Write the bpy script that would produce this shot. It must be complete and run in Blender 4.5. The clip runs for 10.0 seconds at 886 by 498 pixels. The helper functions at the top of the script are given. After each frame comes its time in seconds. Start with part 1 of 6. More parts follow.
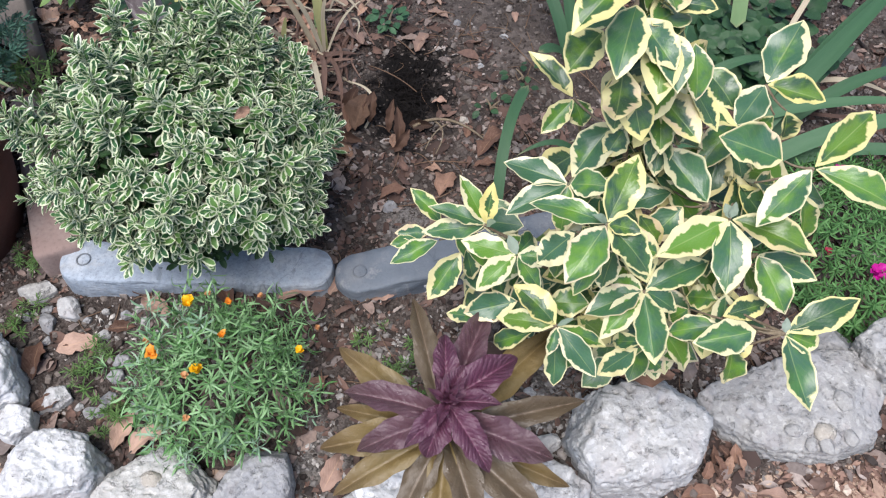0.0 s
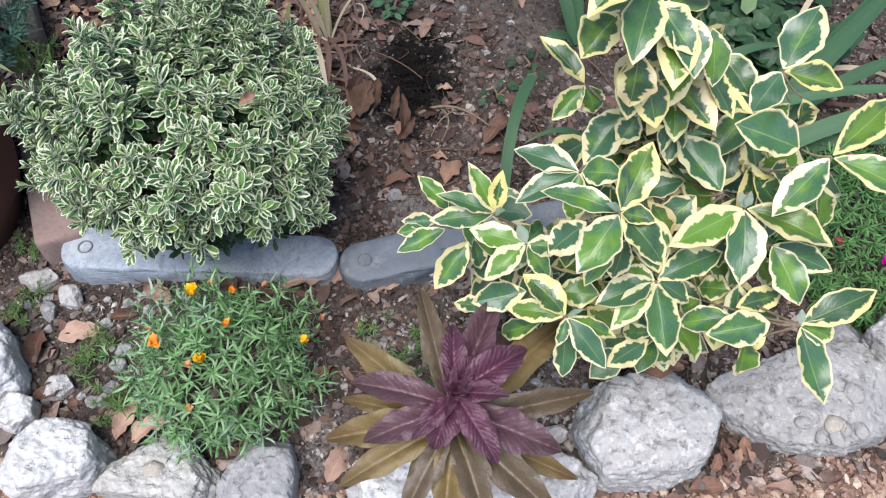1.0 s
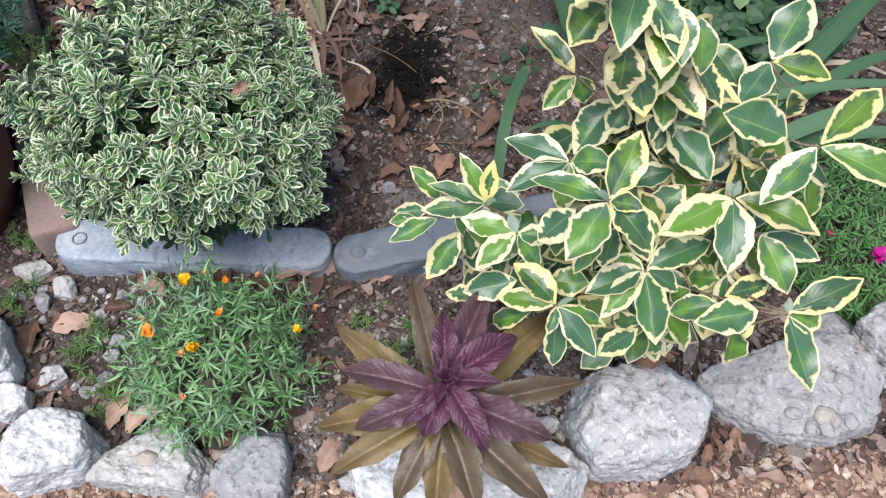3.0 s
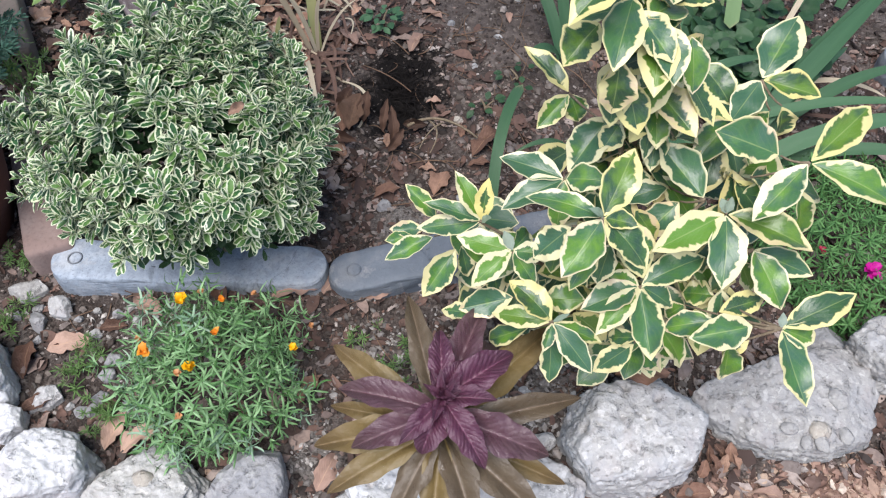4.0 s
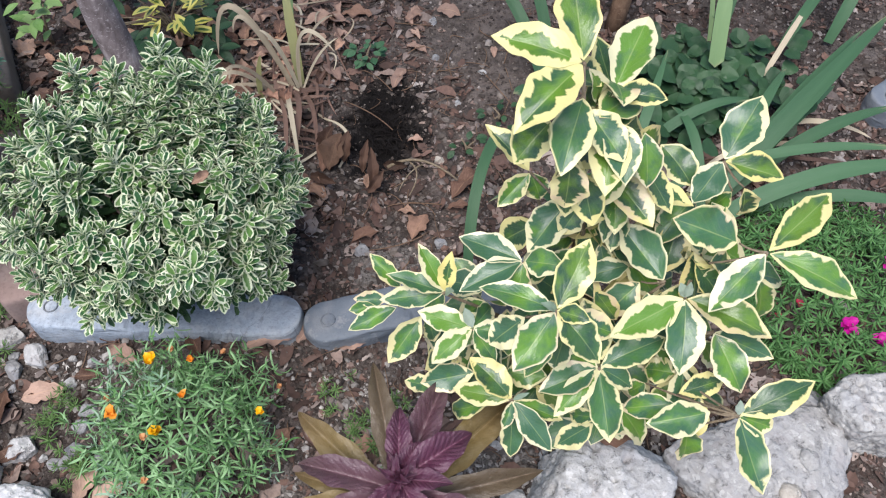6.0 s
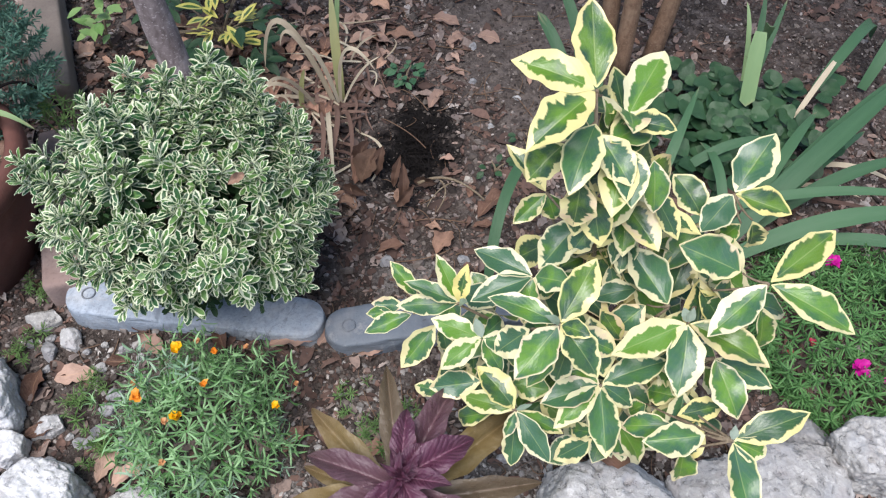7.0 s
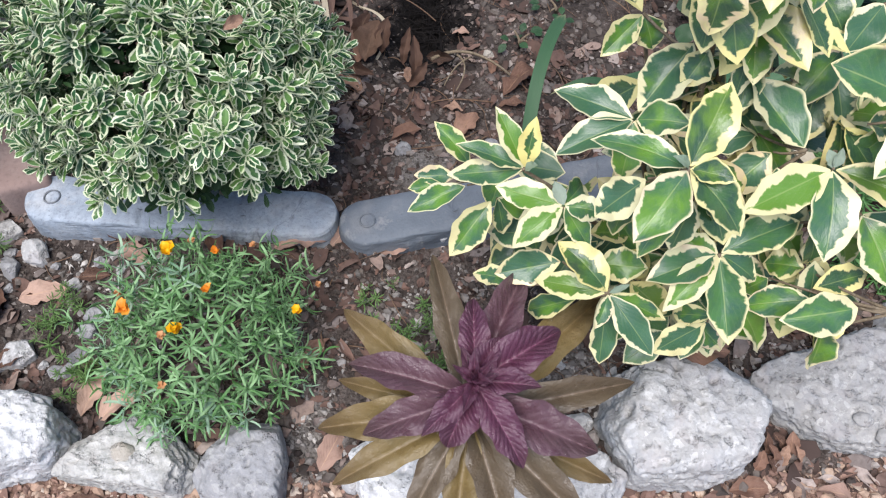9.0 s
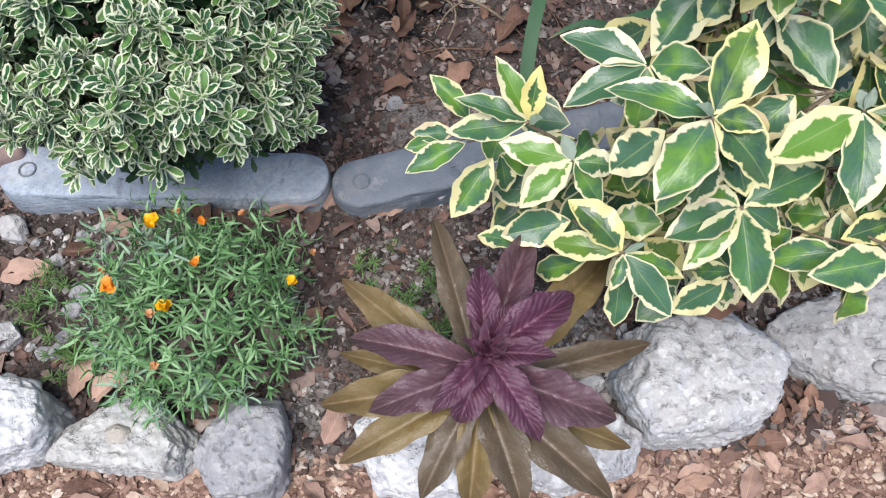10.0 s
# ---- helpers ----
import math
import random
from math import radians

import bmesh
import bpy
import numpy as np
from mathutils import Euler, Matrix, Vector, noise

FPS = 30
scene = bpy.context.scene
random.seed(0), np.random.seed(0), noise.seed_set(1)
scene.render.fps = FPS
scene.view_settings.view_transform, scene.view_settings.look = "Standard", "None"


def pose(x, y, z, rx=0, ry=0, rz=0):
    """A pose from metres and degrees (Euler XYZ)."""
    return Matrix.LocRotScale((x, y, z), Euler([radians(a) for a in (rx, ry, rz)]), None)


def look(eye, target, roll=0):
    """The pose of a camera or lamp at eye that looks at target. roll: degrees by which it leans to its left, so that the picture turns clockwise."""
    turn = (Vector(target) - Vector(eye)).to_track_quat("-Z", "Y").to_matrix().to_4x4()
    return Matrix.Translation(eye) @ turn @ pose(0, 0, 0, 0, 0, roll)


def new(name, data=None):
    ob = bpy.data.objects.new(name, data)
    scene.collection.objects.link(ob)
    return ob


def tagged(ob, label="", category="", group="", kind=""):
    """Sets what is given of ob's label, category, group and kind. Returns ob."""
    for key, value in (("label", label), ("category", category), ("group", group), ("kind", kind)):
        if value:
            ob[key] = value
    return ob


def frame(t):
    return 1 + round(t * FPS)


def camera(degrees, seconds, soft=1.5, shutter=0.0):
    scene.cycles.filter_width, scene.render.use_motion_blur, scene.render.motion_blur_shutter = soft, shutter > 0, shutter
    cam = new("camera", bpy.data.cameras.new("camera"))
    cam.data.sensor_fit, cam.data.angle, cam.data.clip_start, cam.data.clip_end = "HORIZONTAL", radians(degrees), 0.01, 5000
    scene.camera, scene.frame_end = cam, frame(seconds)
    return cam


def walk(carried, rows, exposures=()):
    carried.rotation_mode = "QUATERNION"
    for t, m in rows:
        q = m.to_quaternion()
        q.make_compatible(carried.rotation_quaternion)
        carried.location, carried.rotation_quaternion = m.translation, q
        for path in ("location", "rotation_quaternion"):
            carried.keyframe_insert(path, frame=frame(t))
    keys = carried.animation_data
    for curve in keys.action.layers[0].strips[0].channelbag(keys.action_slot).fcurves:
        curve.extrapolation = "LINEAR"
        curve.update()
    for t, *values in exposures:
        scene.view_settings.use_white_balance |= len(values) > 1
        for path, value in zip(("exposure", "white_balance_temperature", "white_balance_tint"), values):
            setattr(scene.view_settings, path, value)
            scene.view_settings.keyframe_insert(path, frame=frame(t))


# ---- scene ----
cam = camera(58.0, 10.0, 1.2)
EXPOSURE, KELVIN, TINT = 1.32, 6620, 12
PATH = [
    (0, (0.094, 0.072, 1.273), (0.035, 1.203, -0.376), 0.9),
    (0.5, (0.084, 0.078, 1.264), (0.024, 1.198, -0.391), 0.9),
    (1, (0.084, 0.081, 1.258), (0.025, 1.189, -0.406), 1.1),
    (1.5, (0.085, 0.077, 1.255), (0.029, 1.182, -0.412), 1.3),
    (2, (0.087, 0.074, 1.253), (0.031, 1.175, -0.416), 1.4),
    (3.5, (0.095, 0.065, 1.259), (0.046, 1.184, -0.398), 1.5),
    (4, (0.091, 0.064, 1.261), (0.05, 1.208, -0.379), 1.7),
    (4.5, (0.092, 0.08, 1.263), (0.056, 1.228, -0.374), 1.7),
    (5, (0.091, 0.121, 1.274), (0.06, 1.226, -0.393), 1.7),
    (5.5, (0.109, 0.16, 1.301), (0.069, 1.255, -0.372), 1.5),
    (5.7, (0.123, 0.166, 1.308), (0.077, 1.266, -0.362), 1.3),
    (6.8, (0.177, 0.129, 1.355), (0.043, 1.296, -0.264), 1.6),
    (7, (0.173, 0.123, 1.353), (0.02, 1.283, -0.269), 1.5),
    (7.5, (0.138, 0.127, 1.267), (-0.012, 1.255, -0.378), 1.6),
    (8, (0.111, 0.164, 1.192), (-0.006, 1.264, -0.475), 2.3),
    (8.5, (0.08, 0.167, 1.15), (-0.005, 1.249, -0.53), 2.9),
    (9, (0.057, 0.165, 1.117), (0.008, 1.201, -0.593), 3.0),
    (9.5, (0.05, 0.182, 1.081), (0.021, 1.145, -0.672), 2.4),
    (10, (0.044, 0.204, 1.077), (0.023, 1.133, -0.694), 1.9),
]
walk(cam, [(t, look(eye, target, roll)) for t, eye, target, roll in PATH], [(0, EXPOSURE, KELVIN, TINT), (10, EXPOSURE, KELVIN, TINT)])

# ---- light: open shade under a pale evening sky ----
world = bpy.data.worlds.new("sky")
scene.world = world
world.use_nodes = True
sky = world.node_tree.nodes.new("ShaderNodeTexSky")
sky.sky_type = "NISHITA"
sky.sun_disc = False
sky.sun_elevation, sky.sun_rotation = radians(66), radians(200)
background = world.node_tree.nodes["Background"]
background.inputs["Strength"].default_value = 0.072
world.node_tree.links.new(sky.outputs["Color"], background.inputs["Color"])
sun = new("sun", bpy.data.lights.new("sun", "SUN"))
sun.data.energy, sun.data.angle, sun.data.color = 1.95, radians(38), (1.0, 0.98, 0.965)
sun.matrix_world = look((-0.5, -0.5, 3.2), (0, 0.8, 0))


# ---- node helpers ----
class Paint:
    """A node material with a Principled shader and short calls for common nodes."""

    def __init__(self, name, rough=0.6, spec=0.5, thin=0.0):
        self.m = bpy.data.materials.new(name)
        self.m.use_nodes = True
        self.t = self.m.node_tree
        self.s = self.t.nodes["Principled BSDF"]
        self.s.inputs["Roughness"].default_value = rough
        self.s.inputs["Specular IOR Level"].default_value = spec
        self.thin = thin

    def put(self, sock, v):
        if isinstance(v, bpy.types.NodeSocket):
            self.t.links.new(v, sock)
        elif isinstance(v, tuple) and sock.type == "RGBA":
            sock.default_value = (*v[:3], 1)
        else:
            sock.default_value = v

    def space(self):
        return self.t.nodes.new("ShaderNodeTexCoord").outputs["Object"]

    def uv(self, name):
        n = self.t.nodes.new("ShaderNodeUVMap")
        n.uv_map = name
        return n.outputs["UV"]

    def split(self, v):
        n = self.t.nodes.new("ShaderNodeSeparateXYZ")
        self.put(n.inputs[0], v)
        return n.outputs["X"], n.outputs["Y"], n.outputs["Z"]

    def vec(self, x, y, z):
        n = self.t.nodes.new("ShaderNodeCombineXYZ")
        for i, v in enumerate((x, y, z)):
            self.put(n.inputs[i], v)
        return n.outputs[0]

    def each(self):
        return self.t.nodes.new("ShaderNodeObjectInfo").outputs["Random"]

    def island(self):
        return self.t.nodes.new("ShaderNodeNewGeometry").outputs["Random Per Island"]

    def noise(self, vec, scale, detail=4.0, rough=0.6, bend=0.0):
        n = self.t.nodes.new("ShaderNodeTexNoise")
        self.put(n.inputs["Vector"], vec)
        for key, v in (("Scale", scale), ("Detail", detail), ("Roughness", rough), ("Distortion", bend)):
            n.inputs[key].default_value = v
        return n.outputs["Fac"]

    def cells(self, vec, scale, feature="F1", rand=1.0):
        n = self.t.nodes.new("ShaderNodeTexVoronoi")
        n.feature = feature
        self.put(n.inputs["Vector"], vec)
        n.inputs["Scale"].default_value = scale
        n.inputs["Randomness"].default_value = rand
        return n.outputs["Distance"]

    def cell_tint(self, vec, scale):
        n = self.t.nodes.new("ShaderNodeTexVoronoi")
        self.put(n.inputs["Vector"], vec)
        n.inputs["Scale"].default_value = scale
        return self.split(n.outputs["Color"])[0]

    def op(self, kind, a, b=0.0):
        n = self.t.nodes.new("ShaderNodeMath")
        n.operation = kind
        self.put(n.inputs[0], a)
        self.put(n.inputs[1], b)
        return n.outputs[0]

    def fit(self, v, a, b, c=0.0, d=1.0):
        n = self.t.nodes.new("ShaderNodeMapRange")
        for i, x in enumerate((v, a, b, c, d)):
            self.put(n.inputs[i], x)
        return n.outputs[0]

    def ramp(self, v, *stops):
        n = self.t.nodes.new("ShaderNodeValToRGB")
        self.put(n.inputs[0], v)
        e = n.color_ramp.elements
        while len(e) < len(stops):
            e.new(0.5)
        for k, (p, c) in zip(e, stops):
            k.position, k.color = p, (*c, 1)
        return n.outputs[0]

    def mix(self, f, a, b, how="MIX"):
        n = self.t.nodes.new("ShaderNodeMix")
        n.data_type, n.blend_type = "RGBA", how
        self.put(n.inputs[0], f)
        self.put(n.inputs[6], a)
        self.put(n.inputs[7], b)
        return n.outputs[2]

    def bump(self, h, strength=0.5, depth=0.002):
        n = self.t.nodes.new("ShaderNodeBump")
        n.inputs["Strength"].default_value = strength
        n.inputs["Distance"].default_value = depth
        self.put(n.inputs["Height"], h)
        if self.s.inputs["Normal"].is_linked:
            self.t.links.new(self.s.inputs["Normal"].links[0].from_socket, n.inputs["Normal"])
        self.t.links.new(n.outputs[0], self.s.inputs["Normal"])

    def done(self, colour, rough=None):
        self.put(self.s.inputs["Base Color"], colour)
        if rough is not None:
            self.put(self.s.inputs["Roughness"], rough)
        if self.thin:
            tr = self.t.nodes.new("ShaderNodeBsdfTranslucent")
            self.put(tr.inputs["Color"], colour)
            mx = self.t.nodes.new("ShaderNodeMixShader")
            mx.inputs[0].default_value = self.thin
            self.t.links.new(self.s.outputs[0], mx.inputs[1])
            self.t.links.new(tr.outputs[0], mx.inputs[2])
            self.t.links.new(mx.outputs[0], self.t.nodes["Material Output"].inputs["Surface"])
        return self.m


# ---- materials ----
def soil_paint():
    p = Paint("soil", 0.95, 0.2)
    v = p.space()
    big, mid, fine = p.noise(v, 3.0, 3), p.noise(v, 26, 5, 0.65), p.noise(v, 170, 4, 0.7)
    c = p.ramp(mid, (0.25, (0.014, 0.011, 0.010)), (0.5, (0.048, 0.038, 0.034)), (0.78, (0.150, 0.122, 0.110)))
    c = p.mix(p.fit(big, 0.4, 0.65, 0.0, 0.45), c, (0.100, 0.080, 0.072))
    c = p.mix(p.fit(p.noise(v, 15, 4, 0.65, 0.5), 0.54, 0.66, 0.0, 0.6), c, (0.085, 0.050, 0.040))
    c = p.mix(p.fit(p.noise(v, 9.5, 5, 0.7, 0.4), 0.54, 0.66, 0.0, 0.65), c, (0.185, 0.160, 0.150))
    c = p.mix(p.fit(fine, 0.5, 0.75, 0.0, 0.5), c, (0.25, 0.215, 0.195))
    c = p.mix(p.fit(p.noise(v, 62, 5, 0.7), 0.46, 0.36, 0.0, 0.7), c, (0.016, 0.012, 0.011))
    x, y, z = p.split(v)
    # reddish dust of the path in front of the stones
    edge = p.op("ADD", 0.45, p.op("MULTIPLY", p.fit(x, 0.15, 0.80, 0.0, 0.13), 1.0))
    off = p.op("ADD", p.op("SUBTRACT", edge, y), p.fit(p.noise(v, 30, 3), 0.3, 0.7, -0.02, 0.02))
    tan = p.ramp(p.noise(v, 60, 6, 0.75), (0.32, (0.10, 0.060, 0.046)), (0.5, (0.23, 0.140, 0.105)), (0.7, (0.40, 0.27, 0.21)))
    c = p.mix(p.fit(off, -0.015, 0.02, 0.0, 0.85), c, tan)
    # dry pale crust on the open soil at the back
    cx, cy = p.op("DIVIDE", p.op("SUBTRACT", x, 0.13), 0.30), p.op("DIVIDE", p.op("SUBTRACT", y, 1.78), 0.40)
    q = p.op("ADD", p.op("ADD", p.op("MULTIPLY", cx, cx), p.op("MULTIPLY", cy, cy)), p.fit(p.noise(v, 9, 4), 0.3, 0.7, -0.5, 0.5))
    crust = p.ramp(mid, (0.3, (0.060, 0.050, 0.046)), (0.6, (0.190, 0.160, 0.146)))
    c = p.mix(p.fit(q, 0.2, 1.2, 0.6, 0.0), c, crust)
    # pale grit beside the front stones
    for gx, gy, wx, wy in ((0.25, 0.665, 0.15, 0.06), (-0.135, 0.52, 0.05, 0.08), (0.0, 1.00, 0.10, 0.07)):
        hx, hy = p.op("DIVIDE", p.op("SUBTRACT", x, gx), wx), p.op("DIVIDE", p.op("SUBTRACT", y, gy), wy)
        near = p.op("ADD", p.op("ADD", p.op("MULTIPLY", hx, hx), p.op("MULTIPLY", hy, hy)), p.fit(p.noise(v, 14, 4), 0.3, 0.7, -0.6, 0.6))
        c = p.mix(p.fit(near, 0.3, 1.3, 0.75, 0.0), c, p.ramp(fine, (0.35, (0.07, 0.064, 0.060)), (0.65, (0.30, 0.28, 0.265))))
    # burnt patch of ash and char in the bed
    dx, dy = p.op("DIVIDE", p.op("SUBTRACT", x, -0.062), 0.100), p.op("DIVIDE", p.op("SUBTRACT", y, 1.395), 0.160)
    r = p.op("ADD", p.op("MULTIPLY", dx, dx), p.op("MULTIPLY", dy, dy))
    r = p.op("ADD", r, p.fit(p.noise(v, 20, 6, 0.7), 0.3, 0.7, -1.1, 1.1))
    c = p.mix(p.fit(r, 0.55, 1.55, 0.97, 0.0), c, (0.007, 0.006, 0.006))
    p.bump(p.op("ADD", mid, p.op("MULTIPLY", fine, 0.5)), 0.9, 0.012)
    p.bump(p.cells(v, 240), 0.5, 0.003)
    return p.done(c)


def chip_paint(name, *stops):
    p = Paint(name, 0.85, 0.3)
    v = p.space()
    c = p.ramp(p.island(), *stops)
    c = p.mix(p.fit(p.noise(v, 120, 4), 0.35, 0.7, 0.0, 0.45), c, (0.05, 0.035, 0.03))
    p.bump(p.noise(v, 420, 3), 0.4, 0.001)
    return p.done(c)


def rock_paint(name, light, mid, dark, rust, white=(0.74, 0.74, 0.73)):
    p = Paint(name, 0.9, 0.25)
    v = p.space()
    warp = p.op("MULTIPLY", p.noise(v, 45, 3), 0.007)
    x, y, z = p.split(v)
    w = p.vec(p.op("ADD", x, warp), p.op("SUBTRACT", y, warp), z)
    n1, n2, n3 = p.noise(v, 9, 5, 0.65), p.noise(w, 48, 6, 0.75, 0.1), p.noise(v, 300, 4, 0.7)
    c = p.ramp(n2, (0.26, dark), (0.40, mid), (0.56, light))
    c = p.mix(p.fit(p.noise(w, 24, 4, 0.6, 0.1), 0.47, 0.56, 0.0, 0.7), c, mid)
    c = p.mix(p.fit(p.noise(w, 88, 5, 0.75), 0.54, 0.60, 0.0, 0.6), c, white)
    c = p.mix(p.fit(p.cell_tint(w, 60), 0.50, 0.60, 0.0, 0.45), c, mid)
    c = p.mix(p.fit(p.cell_tint(w, 150), 0.35, 1.0, 0.0, 0.50), c, mid)
    c = p.mix(p.fit(p.cell_tint(w, 110), 0.86, 0.9, 0.0, 0.55), c, white)
    c = p.mix(p.fit(n1, 0.50, 0.70, 0.0, 0.6), c, rust)
    c = p.mix(p.fit(p.noise(v, 13, 5, 0.7), 0.52, 0.66, 0.0, 0.45), c, tuple(0.72 * k for k in mid[:2]) + (0.78 * mid[2],))
    pits = p.noise(w, 60, 4, 0.7)
    c = p.mix(p.fit(pits, 0.63, 0.67, 0.0, 0.7), c, dark)
    c = p.mix(p.fit(p.noise(w, 34, 5, 0.75), 0.56, 0.64, 0.0, 0.28), c, tuple(0.66 * k for k in mid))
    c = p.mix(p.fit(n3, 0.56, 0.72, 0.0, 0.25), c, dark)
    c = p.mix(p.fit(p.noise(v, 18, 4, 0.6, 0.1), 0.46, 0.62, 0.0, 0.4), c, (mid[0] * 1.06, mid[1] * 1.12, mid[2] * 1.22))
    c = p.mix(p.fit(p.noise(w, 26, 4, 0.6), 0.54, 0.62, 0.0, 0.35), c, (mid[0] * 1.18, mid[1] * 1.10, mid[2] * 1.08))
    p.bump(n2, 0.4, 0.004)
    p.bump(p.cells(w, 120), 0.5, 0.003)
    p.bump(p.cell_tint(w, 75), 0.35, 0.003)
    p.bump(p.fit(pits, 0.56, 0.68, 0.0, -1.0), 0.7, 0.005)
    p.bump(p.noise(w, 130, 4, 0.75), 0.45, 0.003)
    p.bump(n3, 0.6, 0.0015)
    return p.done(c)


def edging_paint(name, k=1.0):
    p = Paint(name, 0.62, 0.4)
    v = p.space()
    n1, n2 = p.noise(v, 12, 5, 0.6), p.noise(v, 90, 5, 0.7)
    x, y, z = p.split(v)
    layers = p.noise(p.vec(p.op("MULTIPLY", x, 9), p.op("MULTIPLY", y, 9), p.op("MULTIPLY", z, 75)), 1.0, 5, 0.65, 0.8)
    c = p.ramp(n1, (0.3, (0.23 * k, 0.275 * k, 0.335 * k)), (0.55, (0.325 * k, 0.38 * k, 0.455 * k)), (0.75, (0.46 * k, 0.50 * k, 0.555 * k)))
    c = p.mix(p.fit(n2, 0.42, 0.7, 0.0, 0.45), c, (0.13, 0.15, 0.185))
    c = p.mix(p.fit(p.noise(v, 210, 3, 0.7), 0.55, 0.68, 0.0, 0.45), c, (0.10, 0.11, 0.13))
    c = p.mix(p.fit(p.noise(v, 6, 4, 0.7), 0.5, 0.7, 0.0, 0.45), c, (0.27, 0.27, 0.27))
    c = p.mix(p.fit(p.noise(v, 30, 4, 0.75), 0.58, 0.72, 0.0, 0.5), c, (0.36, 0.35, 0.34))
    crack = p.noise(p.vec(x, y, 0.0), 7.0, 5, 0.55, 0.8)
    line = p.fit(p.op("ABSOLUTE", p.op("SUBTRACT", crack, 0.5)), 0.002, 0.010, 1.0, 0.0)
    c = p.mix(p.op("MULTIPLY", line, p.fit(p.noise(v, 5, 2), 0.5, 0.6, 0.0, 0.45)), c, (0.05, 0.055, 0.065))
    c = p.mix(p.fit(layers, 0.42, 0.34, 0.0, 0.45), c, (0.11, 0.12, 0.14))
    p.bump(layers, 0.8, 0.005)
    p.bump(n2, 0.5, 0.003)
    return p.done(c)


def fired_clay(name, a, b, pale):
    p = Paint(name, 0.85, 0.3)
    v = p.space()
    c = p.ramp(p.noise(v, 14, 5), (0.3, a), (0.7, b))
    c = p.mix(p.fit(p.noise(v, 6, 4, 0.7, 0.6), 0.5, 0.75, 0.0, 0.65), c, pale)
    c = p.mix(p.fit(p.noise(v, 140, 4), 0.5, 0.75, 0.0, 0.4), c, (0.10, 0.07, 0.06))
    p.bump(p.noise(v, 160, 4), 0.5, 0.002)
    return p.done(c)


def edged_leaf(name, cream, cream_b, green, green_b, dark, band, ragged, rough=0.38, thin=0.12, silver=0.0, vein=(0.34, 0.42, 0.16), blur=1.0):
    """Green leaf with a ragged pale margin, vein along the middle."""
    p = Paint(name, rough, 0.5, thin)
    u, v, _ = p.split(p.uv("leaf"))
    d, index, _ = p.split(p.uv("edge"))
    r = p.op("ADD", p.each(), p.op("MULTIPLY", p.op("FLOOR", index), 0.379))
    seed = p.op("MULTIPLY", r, 37.0)
    half = p.op("ADD", p.op("MULTIPLY", p.op("GREATER_THAN", u, 0.5), 0.9), p.op("MULTIPLY", u, 0.12))
    wide = p.noise(p.vec(half, v, seed), 4.6, 2)
    jag = p.noise(p.vec(half, p.op("MULTIPLY", v, 2.0), p.op("ADD", seed, 3.0)), 9, 3, 0.6)
    thr = p.op("ADD", band, p.op("MULTIPLY", p.op("SUBTRACT", wide, 0.5), ragged))
    thr = p.op("ADD", thr, p.op("MULTIPLY", p.op("SUBTRACT", jag, 0.5), ragged * 0.26))
    thr = p.op("ADD", thr, p.op("MULTIPLY", p.op("SUBTRACT", p.op("FRACT", p.op("MULTIPLY", r, 7.3)), 0.45), ragged * 0.25))
    lean = p.fit(p.op("FRACT", p.op("MULTIPLY", r, 17.3)), 0.0, 1.0, -ragged * 0.42, ragged * 0.42)
    thr = p.op("ADD", thr, p.op("MULTIPLY", p.op("SUBTRACT", u, 0.5), lean))
    thr = p.op("MAXIMUM", thr, band * 0.4)
    pale = p.fit(p.op("SUBTRACT", d, thr), -0.02 * blur, 0.035 * blur, 1.0, 0.0)
    patch = p.noise(p.vec(p.op("MULTIPLY", u, 0.6), p.op("MULTIPLY", v, 1.2), p.op("ADD", seed, 9.0)), 3.2, 3)
    g = p.mix(p.fit(patch, 0.38, 0.62), green, dark)
    g = p.mix(p.fit(p.op("FRACT", p.op("MULTIPLY", r, 11.7)), 0.25, 0.8, 0.75, 0.0), g, dark)
    splash = p.op("ADD", p.op("SUBTRACT", p.op("MULTIPLY", d, 0.5), p.op("MULTIPLY", p.noise(p.vec(p.op("MULTIPLY", u, 0.55), v, p.op("ADD", seed, 4.0)), 3.6, 3, 0.5), 3.0)), p.fit(p.op("FRACT", p.op("MULTIPLY", r, 3.7)), 0.0, 1.0, 0.35, 2.0))
    g = p.mix(p.fit(splash, -0.15, 0.55, 0.0, 0.8), g, green_b)
    mid = p.op("ABSOLUTE", p.op("SUBTRACT", u, 0.5))
    side = p.op("SINE", p.op("MULTIPLY", p.op("SUBTRACT", v, p.op("MULTIPLY", mid, 0.9)), 48.0))
    g = p.mix(p.fit(side, 0.85, 1.0, 0.0, 0.07), g, vein)
    g = p.mix(p.fit(mid, 0.024, 0.008, 0.0, 0.38), g, vein)
    if silver:
        g = p.mix(p.fit(p.noise(p.vec(u, v, seed), 130, 2), 0.56, 0.72, 0.0, silver), g, (0.45, 0.50, 0.45))
    k = p.mix(p.op("FRACT", p.op("MULTIPLY", r, 5.1)), cream, cream_b)
    k = p.mix(p.fit(jag, 0.55, 0.75, 0.0, 0.16), k, (0.42, 0.36, 0.16))
    if silver:
        tan = p.fit(p.op("FRACT", p.op("MULTIPLY", r, 23.0)), 0.72, 0.95, 0.0, 0.75)
        k = p.mix(p.op("MULTIPLY", tan, p.fit(patch, 0.4, 0.6)), k, (0.66, 0.50, 0.36))
    p.bump(p.op("ADD", p.op("MULTIPLY", side, -0.06), p.fit(mid, 0.0, 0.05, -0.6, 0.0)), 0.4, 0.0015)
    p.bump(p.noise(p.vec(u, v, seed), 26, 3), 0.25, 0.0015)
